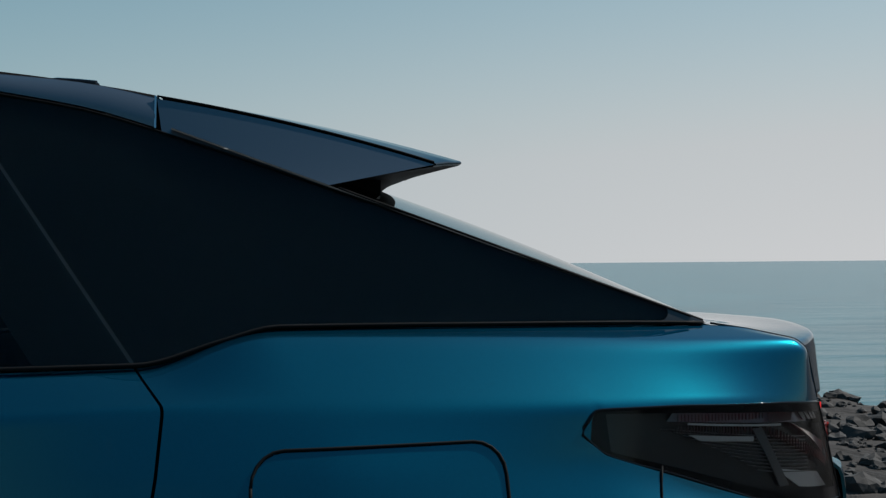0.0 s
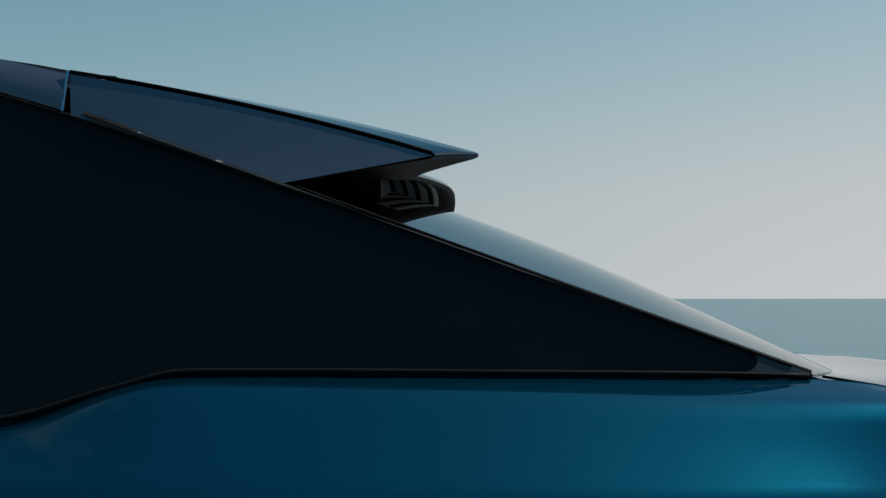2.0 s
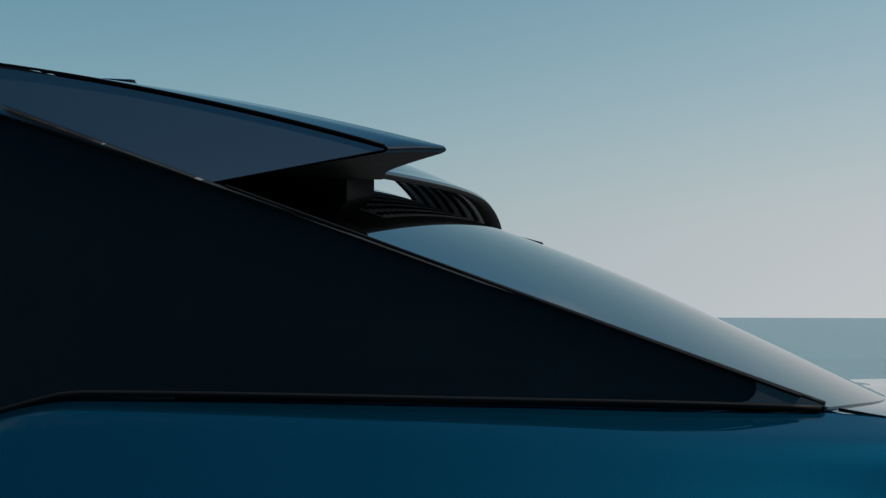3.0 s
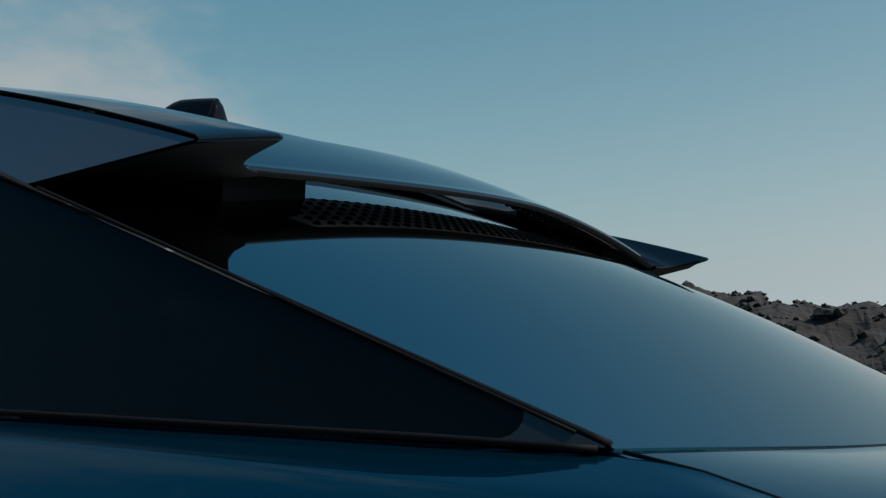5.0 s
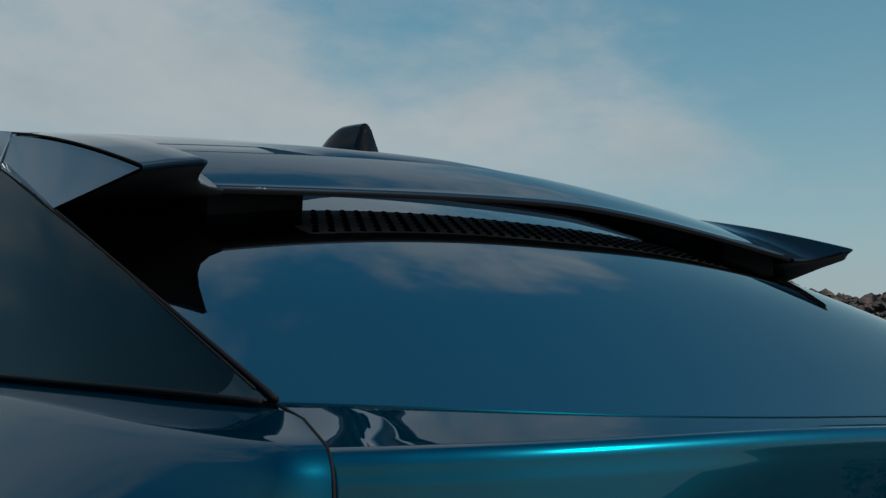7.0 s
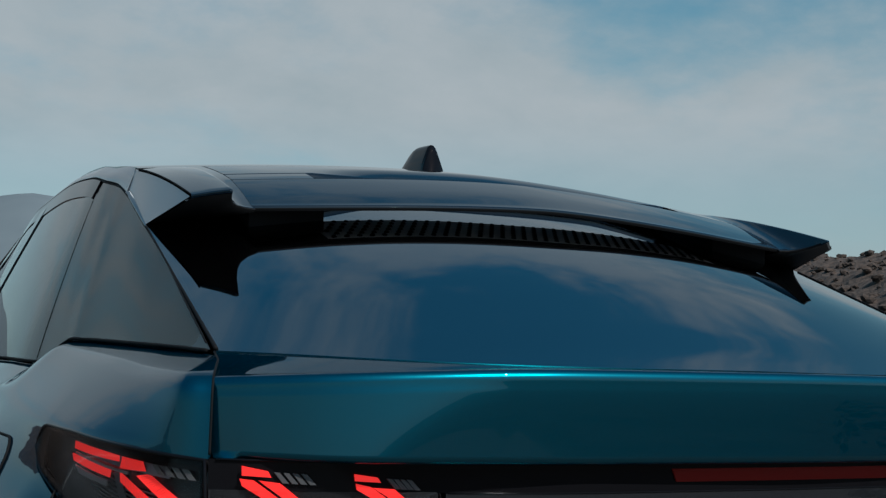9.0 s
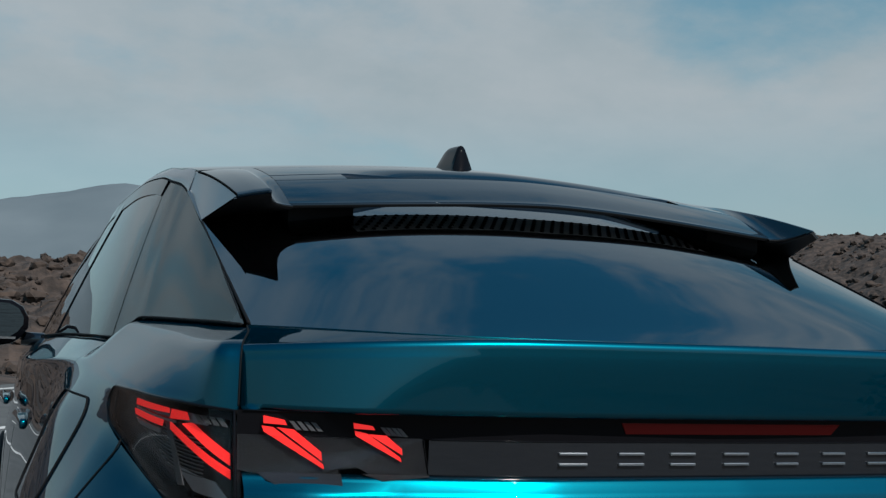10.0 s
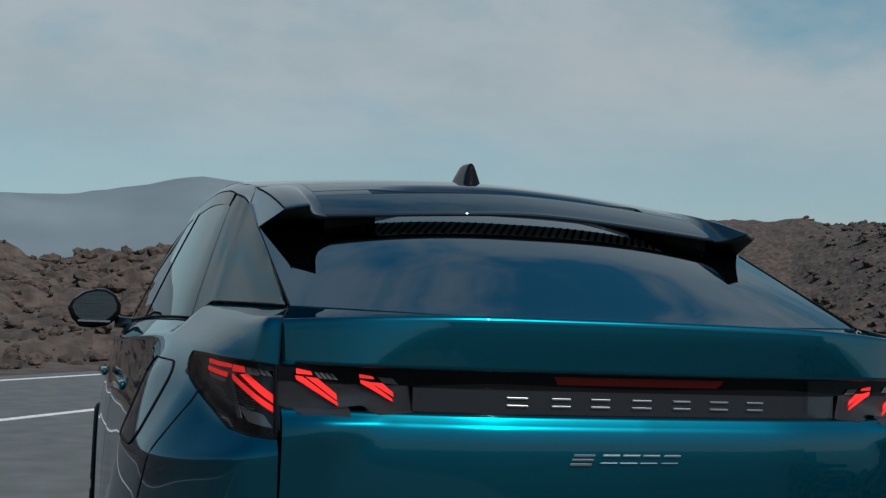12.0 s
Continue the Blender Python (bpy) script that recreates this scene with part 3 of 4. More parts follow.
for hand, sx in ((lambda g: np.asarray(g, float), -1), (flip, 1)):
    surf("quarter_window", hand(window_grid((.192, .8935), (.192, 1.1115), 60)), SIDEGLASS, car, "dark privacy glass quarter window", out=(sx, 0, .3))
    tip = window_grid((.193, .252), (.193, .252), 70, 24, push=.0014)
    keep = lambda c: math.hypot(c.y - .2525, c.z - 1.2242) > .0108
    drop_faces(surf("window_tip_trim", hand(tip), WINDOWTIP, car, "satin black trim at the window's pointed end", out=(sx, 0, .3), thick=.0008), keep)
    surf("window_backing", hand(window_grid((.192, 1.00), (.192, 1.22), 40, push=-.008)), BACKING, car, out=(sx, 0, .3), thick=0.002)
    surf("rear_door_window", hand(window_grid((.899, 1.86), (1.117, 1.74), 30)), SIDEGLASS, car, "dark privacy glass door window", out=(sx, 0, .3))
    surf("door_pillar_trim", hand(window_grid((1.865, 1.965), (1.745, 1.835), 5, push=.003)), BLACK, car, out=(sx, 0, .3))
    surf("front_door_window", hand(window_grid((1.97, 2.72), (1.84, 2.46), 24)), SIDEGLASS, car, out=(sx, 0, .3))
    surf("mirror_sail", hand(window_grid((2.725, 2.94), (2.465, 2.93), 12, push=.002)), BLACK, car, out=(sx, 0, .3))
    ys = np.concatenate([lin(.196, .739, 24), lin(.74, .91, 14)[1:], lin(.91, 2.9, 40)[1:]])
    lo = belt(ys)
    lo[:, 0] -= .003
    lo[:, 2] -= .001
    tube("belt_moulding", [(p[0] * -sx, p[1], p[2]) for p in lo], .0023, UNDER, car, "black belt moulding")
    up = head(np.concatenate([lin(.21, .88, 30), lin(.88, 2.9, 50)[1:]]))
    up[:, 0] -= .002
    tube("window_seal", [(p[0] * -sx, p[1], p[2] + .0005) for p in up], .0011, UNDER, car)
    frame_ = [head(lin(1.10, 2.88, 40)) * (1 - k) + belt(lin(1.10, 2.88, 40)) * k - np.array([.0035, 0, 0]) for k in (0, .05, .10)]
    surf("door_window_frame", hand(np.array(frame_)), PIANO, car, "gloss black door window frame", out=(sx, 0, .3), thick=.002)

# roof, rear wing and its side fins
RY = [.527, .60, .70, .88, 1.0, 1.2, 1.5, 1.9, 2.3, 2.7]
RZ = [1.4398, 1.4710, 1.5045, 1.5405, 1.5580, 1.5795, 1.600, 1.617, 1.608, 1.560]


def roof_c(y):
    return pchip(RY, RZ, y)


def roof_z(x, y):
    crown = np.interp(y, [.5, .7, .9, 1.3, 2.7], [.0468, .0366, .0312, .031, .03])
    return roof_c(y) - crown * np.abs(x / .47) ** 1.65


def trailing(x):
    return .527 + .038 * np.abs(x / .47) ** 2.2


# main roof skin
def roof_edge(y):
    e = head(y)
    e[..., 0] += 0.004
    rise = np.interp(y, [.878, 1.056, 1.5, 2.2, 2.7], [.044, .029, .02, .012, .004])
    e[..., 2] += rise
    e[..., 0] += .012
    return e


def roof_row(y, t):
    """One cross line of the roof skin at y, from edge to edge (t from -1 to 1)."""
    e = roof_edge(np.array([y]))[0]
    c = float(pchip(RY, RZ, np.array([y]))[0])
    w = float(smooth(.88, 1.30, y))
    z = (c - (c - e[2]) * np.abs(t) ** 1.65) * w + roof_z(e[0] * t, np.full(len(t), y)) * (1 - w)
    return np.stack([e[0] * -t, np.full(len(t), y), z], -1)


ys = lin(.880, 2.62, 60)
surf("roof_panel", np.array([roof_row(y, lin(-1, 1, 41)) for y in ys]), PANORAMA, car, "gloss black panoramic glass roof")
surf("roof_glass_seam", np.array([roof_row(y, lin(-.9, .9, 41)) + np.array([0, 0, .0003]) for y in (1.236, 1.2385)]), SATIN, car, "dark seam of the roof glass", thick=.0006)
for hand, sx in ((lambda g: np.asarray(g, float), -1), (flip, 1)):
    low, hi = head(ys), roof_edge(ys)
    low[:, 0] -= .001
    low[:, 2] += .004
    hi[:, 2] -= .002
    rail = np.stack([low * (1 - s) + hi * s - np.array([.004 * 4 * s * (1 - s), 0, 0]) for s in lin(0, 1, 7)])
    surf("roof_rail", hand(rail), BLADE, car, "dark grey roof rail trim", out=(sx, 0, .3))


def dark_below(ob, low=-.45, mat=None):
    """Bare black plastic on the faces that look down."""
    ob.data.materials.append(mat or UNDER)
    ob.data.update()
    for f in ob.data.polygons:
        if f.normal.z < low:
            f.material_index = 1
    return ob


def slot_end(x):
    """Front edge of the slot, drawn in towards both ends."""
    t = np.clip((np.abs(x) - .22) / .125, 0, 1)
    return .60 - .06 * t * t * (3 - 2 * t)


def wing_part(name, f0, f1, x0, x1, mat, label="", dip=0.0):
    """A piece of the wing: skin, rounded trailing edge and underside."""
    xs = lin(x0, x1, 41)
    fs = lin(f0, f1, 14)
    top = []
    for g in lin(0, 1, 14):
        f = (slot_end(xs) if f0 > .55 else f0) * (1 - g) + f1 * g
        y = trailing(xs) * (1 - f) + .878 * f
        sink = dip * np.maximum(0, 1 - g / .46) ** 2 * np.clip((.33 - np.abs(xs)) / .12, 0, 1)
        top.append(np.stack([xs, y, roof_z(xs, y) - sink], -1))
    top = np.array(top)
    und = top.copy()
    und[..., 2] -= np.interp(fs, [0, .1, .25, .30, .6, 1], [.0085, .010, .012, .013, .018, .016])[:, None]
    nose = []
    if f0 == 0:
        for a in lin(0, math.pi, 7)[1:-1]:
            m = (top[0] + und[0]) / 2
            m[:, 1] -= .0042 * math.sin(a)
            m[:, 2] += .0042 * math.cos(a)
            nose.append(m)
    else:
        nose = [top[0] * .5 + und[0] * .5]
    loop = np.concatenate([und[::-1], np.array(nose)[::-1], top])
    return dark_below(surf(name, loop, mat, car, label, thick=0), -.3 if f0 > .55 else -.02, UNDER)


wing = wing_part("rear_wing", 0, .39, -.47, .47, BLACK, "gloss black floating rear spoiler wing")
wing.data.materials.append(STUDDED)
for f in wing.data.polygons:
    if f.material_index == 1 and abs(f.center.x) < .345 and f.center.y > trailing(f.center.x) + .016:
        f.material_index = 2
wing_part("wing_root", .60, 1.0, -.47, .47, BLACK, dip=.016)
wing_part("wing_arm", .388, .543, -.47, -.342, BLACK)
wing_part("wing_arm", .388, .543, .342, .47, BLACK)
# rounded pegs hanging from the underside, behind the slot
bm = bmesh.new()
for row in range(6):
    for k in range(36):
        x = -.351 + .0198 * (k + .5 * (row % 2))
        if abs(x) > .343:
            continue
        f = .370 - .056 * row
        y = float(trailing(x)) * (1 - f) + .878 * f
        z = float(roof_z(np.array(x), np.array(y))) - float(np.interp(f, [0, .1, .25, .3], [.0085, .010, .012, .013]))
        bmesh.ops.create_uvsphere(bm, u_segments=8, v_segments=6, radius=.0046, matrix=Matrix.Translation((x, y, z)) @ Matrix.Diagonal((1, 1, .95, 1)))
tagged(part("wing_studs", bm, UNDER, car, "rows of small black studs under the wing", smooth=True), kind="stuff")
for sx in (-1, 1):
    # duct wall beside the slot, down to the glass
    prism("duct_wall", [(sx * .352, .592, 1.39), (sx * .352, .90, 1.47), (sx * .352, .88, 1.50), (sx * .352, .592, 1.425)], (sx * .113, 0, -.006), UNDER, car)
box("duct_back", (-.355, .77, 1.40), (.355, .79, 1.478), UNDER, car)


def fin(sx):
    """Side fin of the wing: flat top, step to the wing, sharp rear edge and hollow underside."""
    n = 18
    f = lin(0, 1, n)[:, None]
    outer = np.array([(-.581, .878, 1.494)]) * (1 - f) + np.array([(-.562, .535, 1.4180)]) * f
    inner = np.array([(-.500, .878, 1.5045)]) * (1 - f) + np.array([(-.515, .4935, 1.4240)]) * f
    outer[:, 2] += (.006 * 4 * f * (1 - f))[:, 0]
    inner[:, 2] += (.007 * 4 * f * (1 - f))[:, 0]
    foot_x = -.466
    step = inner.copy()
    step[:, 0] = foot_x
    step[:, 1] = np.maximum(inner[:, 1], .557)
    step[:, 2] = roof_z(np.full(n, foot_x), step[:, 1]) - .001
    flank = []
    for fx, fz in ((.05, .20), (.13, .48), (.25, .71), (.42, .87), (.68, .965)):
        row = inner * (1 - fx) + step * fx
        row[:, 1:] = inner[:, 1:] * (1 - fz) + step[:, 1:] * fz
        flank.append(row)
    top = np.stack([outer, outer * .5 + inner * .5 + np.array([0, 0, .0012]), inner + np.array([-.004, 0, .0004]), inner, *flank, step])
    # hollow underside: a thin rear edge, running forward to the blade's foot and the glass
    across = [0, .25, .47, .52, .56, .62, .70, .78, .88, 1.0]
    rear = top[:, -1] + np.array([0, .002, -.0058])
    front = np.stack([np.interp(across, [0, .5, 1.0], v) for v in ((-.594, -.550, -.49), (.684, .70, .70), (1.3845, 1.392, 1.404))], -1)
    g = lin(0, 1, 8)[None, :, None]
    und = rear[:, None] * (1 - g) + front[:, None] * g
    edge_ = [top[:, -1:] * (1 - k) + und[:, :1] * k - np.array([0, .0035 * math.sin(math.pi * k), 0]) for k in lin(0, 1, 7)[1:-1]]
    sheet = np.concatenate([top, *edge_, und], 1)
    sheet = sheet if sx < 0 else flip(sheet)
    ob = surf("wing_fin", sheet, BLACK, car, "gloss black spoiler side fin", out=(0, 0, -1), thick=0)
    ob.data.materials.append(UNDER)
    nb = sheet.shape[1] - 1
    for k, face in enumerate(ob.data.polygons):
        if k % nb >= n + 5 or (k // nb >= 4 and k % nb >= n):
            face.material_index = 1
    m = ob.modifiers.new("edges", "EDGE_SPLIT")
    m.split_angle = radians(42)
    # side blade below the fin, with its hollow inner side
    a = outer + np.array([-.0015, 0, -.003])
    lowf = np.clip(f * 1.0, 0, 1)
    low = np.array([(-.594, .872, 1.4490)]) * (1 - lowf) + np.array([(-.5985, .676, 1.3845)]) * lowf
    blade = np.stack([a * (1 - s) + low * s for s in lin(0, 1, 6)])
    blade = blade if sx < 0 else flip(blade)
    sb_ = surf("side_blade", blade, BLADE, car, "dark grey metallic spoiler side blade", out=(sx, 0, .2), thick=.0015)
    sb_.data.materials.append(UNDER)
    sb_.modifiers["thickness"].material_offset_rim = 1
    gl = outer.copy()
    gl[:, 0] -= .0008
    tube("blade_groove", [(-p[0] * sx, p[1], p[2] + .0005) for p in gl], .0012, UNDER, car)
    prism("seam_trim", [(-.5815 * -sx, .8785, 1.4945), (-.595 * -sx, .8785, 1.4535), (-.595 * -sx, .8808, 1.4541), (-.5815 * -sx, .8808, 1.4951)], (sx * .0012, 0, 0), LETTER, car, "bright metal seam strip")


fin(-1)
fin(1)

# rear window: crowned sheet between the pillars, running up under the wing
GY = [.03, .05, .10, .19, .35, .494, .62, .75, .88]
GZ = [1.1885, 1.1965, 1.2180, 1.2615, 1.3365, 1.3922, 1.4345, 1.473, 1.504]


def glass_z(x, y):
    c = pchip(GY, GZ, y)
    e = 1.2095 + .364 * (y - .19)
    return c - (c - e) * np.abs(x / .6) ** 2.05


gx = lin(-.599, .599, 61)
rows = []
for f in lin(0, 1, 40):
    y0 = .070 + .120 * np.abs(gx / .6) ** 2.5
    y = y0 * (1 - f) + .86 * f
    rows.append(np.stack([gx, y, glass_z(gx, y)], -1))
surf("rear_window", rows, PRIVACY, car, "dark tinted sloping rear window", thick=.002)
surf("window_shelf", np.array(rows)[:, 4:-4] - np.array([0, 0, .03]), CABIN, car, thick=.003)

# rubber seal along both sloping edges of the rear window
for sx in (-1, 1):
    ye = lin(.192, .66, 40)
    tube("window_edge_seal", [(sx * .5985, float(y), float(glass_z(np.array(.5985), np.array(y))) + .0008) for y in ye], [.0026 - .0011 * float(min(1, (y - .192) / .25)) for y in ye], UNDER, car, "black rubber seal of the rear window", sides=8)

# tailgate
LX = [0, .30, .50, .57, .625]
LIP_Y = [-.063, -.051, -.012, .022, .066]
LIP_Z = [1.2045, 1.2025, 1.194, 1.189, 1.1845]
STRIP_X = [0, .25, .42, .53, .635]
STRIP_Y = [-.033, -.029, -.005, .018, .050]


def strip_y(x):
    return pchip(STRIP_X, STRIP_Y, np.abs(x))


def flowing(ts, vs, ax):
    """The curve through the values, evened out along the car's width."""
    w = np.minimum(.045, .6285 - np.minimum(ax, .6285))
    return sum(pchip(ts, vs, np.abs(ax + o * w)) for o in lin(-1, 1, 9)) / 9


def tail_rows(xs, what):
    ax = np.abs(xs)
    ly, lz = flowing(LX, LIP_Y, ax), flowing(LX, LIP_Z, ax)
    sy = strip_y(xs)
    gy = .070 + .120 * np.minimum(ax / .632, 1) ** 2.5 + .004
    gy = np.maximum(gy, ly + .03)
    gz = glass_z(np.clip(xs * .954, -.603, .603), gy) - .0023

    def S(y, z, k=1.0):
        return np.stack([xs * (1 - .046 * (1 - k)), y, np.broadcast_to(z, xs.shape)], -1)
    if what == "upper":
        r = [S(gy, gz, 0)]
        for k in (.25, .5, .75, .92):
            r.append(S(gy * (1 - k) + (ly + .010) * k, gz * (1 - k) + (lz + .001) * k - .002 * math.sin(math.pi * k), k))
        for a in lin(10, 100, 7):
            r.append(S(ly + .010 - .010 * math.sin(radians(a)), lz - .009 + .010 * math.cos(radians(a))))
        # below the lip the middle leans under it; a facet beside each corner leans back, its edge running out and down
        q0 = float(pchip(LX, LIP_Y, np.array([.365]))[0])
        plan = np.where(ax < .365, ly, q0 + .13 * (ax - .365))

        def face(z, k):
            inner, outer = plan + .004 * k, ly - .11 * (lz - .012 - z)
            gap = (outer - inner) / .0016
            return inner + .0016 * np.where(gap > 20, gap, np.log1p(np.exp(np.minimum(gap, 20)))) - .0011 * (1 - k)
        for k in lin(0, 1, 17)[1:]:
            z = (lz - .012) * (1 - k) + 1.1125 * k
            r.append(S(face(z, k), z))
        r.append(S(np.minimum(face(1.1125, 1), sy) + .004, 1.1090))
        r.append(S(sy + .012, 1.1085))
        return r
    r = [S(sy + .012, 1.0362), S(sy - .006, 1.0355)]
    for a in lin(5, 80, 6):
        r.append(S(sy - .010 - .008 * math.sin(radians(a)), 1.0270 + .008 * math.cos(radians(a))))
    for z, o in ((1.020, -.0265), (1.010, -.0310), (.99, -.0340), (.96, -.0354), (.92, -.0358), (.87, -.0352), (.80, -.0330), (.70, -.028), (.60, -.018)):
        r.append(S(sy + o + -.14 * np.clip(ax - (.455 + 1.2 * (1.025 - z)), 0, .2) * np.clip((.632 - ax) / .07, 0, 1), z))
    return r


tx = lin(-.6285, .6285, 161)
surf("tailgate", np.array(tail_rows(tx, "upper")), PAINT, car, "teal painted tailgate", out=(0, -1, .3))
lower_tail = surf("tailgate_lower", np.array(tail_rows(lin(-.628, .628, 91), "lower")), PAINT, car, out=(0, -1, 0))
surf("bumper", np.array([np.stack([lin(-.62, .62, 41), strip_y(lin(-.62, .62, 41)) + o, np.full(41, z)], -1) for z, o in ((.597, -.032), (.59, -.075), (.50, -.085), (.38, -.07), (.28, -.02))]), UNDER, car, "black lower rear bumper", out=(0, -1, 0), thick=.01)


def strip_grid(x0, x1, z0, z1, off, n=40, m=5):
    xs = lin(x0, x1, n)
    return np.array([np.stack([xs, strip_y(xs) + off, np.full(n, z)], -1) for z in lin(z0, z1, m)])


strip = surf("light_strip", strip_grid(-.412, .412, 1.0365, 1.0785, -.001), PANEL, car, "smoked grey strip across the tailgate", out=(0, -1, 0), thick=.01)
surf("black_band", strip_grid(-.634, .634, 1.0795, 1.1085, .000, 60), PIANO, car, "gloss black band above the strip", out=(0, -1, 0), thick=.01)
surf("strip_backing", strip_grid(-.634, .634, 1.02, 1.115, .02, 60), UNDER, car, out=(0, -1, 0), thick=.004)
for z_, r_ in ((1.1082, .0012), (1.0790, .0010), (1.0362, .0012)):
    xe = lin(-.628, .628, 60) if z_ > 1.1 else lin(-.41, .41, 50)
    tube("band_edge", [(float(x), float(strip_y(np.array(x))) - .0012, z_) for x in xe], r_, PIANO, car, "thin gloss black edge of the band", sides=8)
xs_t, xs_b = lin(-.165, .1655, 20), lin(-.159, .151, 20)
surf("red_reflector", np.array([np.stack([xs_t * (1 - k) + xs_b * k, strip_y(xs_t) - .002, np.full(20, 1.1025 * (1 - k) + 1.089 * k)], -1) for k in lin(0, 1, 4)]), REDOFF, car, "dark red central reflector", out=(0, -1, 0), thick=.004)


def mark(name, x0, x1, z0, z1, off, parent, mat, slant=0.0, d=.003):
    """A plain raised bar on the tailgate."""
    o = [(x0, float(strip_y(np.array(x0))) + off, z0), (x1, float(strip_y(np.array(x1))) + off, z0), (x1 + slant, float(strip_y(np.array(x1))) + off, z1), (x0 + slant, float(strip_y(np.array(x0))) + off, z1)]
    return prism(name, o, (0, -d, 0), mat, parent, "", .0006)


for x0, x1 in ((-.2508, -.213), (-.1692, -.134), (-.096, -.060), (-.0175, .0198), (.063, .0975), (.1369, .1735), (.2125, .246)):
    mark("brand_bar", x0, x1, 1.0627, 1.0660, -.002, strip, LETTER)
    mark("brand_bar", x0, x1, 1.0497, 1.0530, -.002, strip, LETTER)
for i, (x0, x1) in enumerate(((-.147, -.108), (-.094, -.062), (-.056, -.024), (-.018, .014), (.022, .054))):
    for z0, z1 in (((.9545, .9585), (.9625, .9660), (.9700, .9735)) if i == 0 else ((.9585, .9600), (.9700, .9735))):
        o = z0 - .954
        yb = float(pchip([.92, .96, .99], [-.0358, -.0354, -.0340], z0)) - .001
        mark("badge_bar", x0 + o * .45, x1 + o * .45, z0, z1, yb, lower_tail, CHROME if i == 0 else LETTER, .0015)

# tail lamps: outer on the wing, inner on the tailgate
def lamp_point(a, b, push):
    a, b = np.asarray(a, float), np.asarray(b, float)
    p = curve3(LAMP_T, a) * (1 - b)[..., None] + curve3(LAMP_B, a) * b[..., None]
    e = 1e-3
    q = curve3(LAMP_T, np.minimum(a + e, 6)) * (1 - b)[..., None] + curve3(LAMP_B, np.minimum(a + e, 6)) * b[..., None]
    q0 = curve3(LAMP_T, np.maximum(a - e, 0)) * (1 - b)[..., None] + curve3(LAMP_B, np.maximum(a - e, 0)) * b[..., None]
    r = curve3(LAMP_B, a) - curve3(LAMP_T, a)
    n = np.cross(q - q0, r)
    n /= np.linalg.norm(n, axis=-1, keepdims=True)
    n *= np.where(n[..., :1] > 0, -1, 1)
    return p + n * push


def lamp_poly(name, ab, push, mat, parent, sx, thick=.0015):
    """A quad or pentagon laid on the outer lamp, filled as a small grid."""
    ab = np.array(ab)
    a, b, c, d = ab[0], ab[1], ab[-2], ab[-1]
    n = 7
    g = np.array([[(a * (1 - s) + b * s) * (1 - r) + (d * (1 - s) + c * s) * r for s in lin(0, 1, n)] for r in lin(0, 1, 3)])
    pts = lamp_point(g[..., 0], g[..., 1], push)
    return surf(name, pts if sx < 0 else flip(pts), mat, parent, "", out=(sx, -1, 0), thick=thick)


def louvre(name, ab, push, parent, sx, n=26):
    """A light bar of small rear-facing plates: lit on the rear face, dark on the back."""
    a, b, c_, d = (np.array(v) for v in ab)
    verts, faces = [], []
    for i in range(n):
        f0, f1 = i / n, (i + 1) / n
        q = np.array([a * (1 - f0) + b * f0, a * (1 - f1) + b * f1, d * (1 - f1) + c_ * f1, d * (1 - f0) + c_ * f0])
        p = lamp_point(q[:, 0], q[:, 1], push)
        deep = p[[0, 3], 1].mean() - p[[1, 2], 1].mean()
        p[:, 1] = p[[0, 3], 1].mean()
        p[[1, 2], 0] += .16 * abs(deep)
        mid = p.mean(0)
        back = mid + (p - mid) * .98
        back[:, 1] = p[:, 1] + .0008
        o = len(verts)
        verts += [(v[0] * -sx, v[1], v[2]) for v in (*p, *back)]
        # the lit face looks to the rear
        faces.append([o, o + 1, o + 2, o + 3])
        faces.append([o + 7, o + 6, o + 5, o + 4])
        faces += [[o + k, o + 4 + k, o + 4 + (k + 1) % 4, o + (k + 1) % 4] for k in range(4)]
    me = bpy.data.meshes.new(name)
    me.from_pydata(verts, [], faces)
    me.update()
    ob = link(name, me, REDLIT, parent)
    me.materials.append(BAFFLE)
    for k, f in enumerate(me.polygons):
        f.material_index = 0 if k % 6 == 0 else 1
    return ob


TOP_ORDER, BOT_ORDER = LAMP_T[np.argsort(LAMP_T[:, 1])], LAMP_B[np.argsort(LAMP_B[:, 1])]


def off_lamp(p):
    zt, zb = np.interp(p.y, TOP_ORDER[:, 1], TOP_ORDER[:, 2]), np.interp(p.y, BOT_ORDER[:, 1], BOT_ORDER[:, 2])
    return not (p.y < .40 and zb - .012 < p.z < zt + .006)


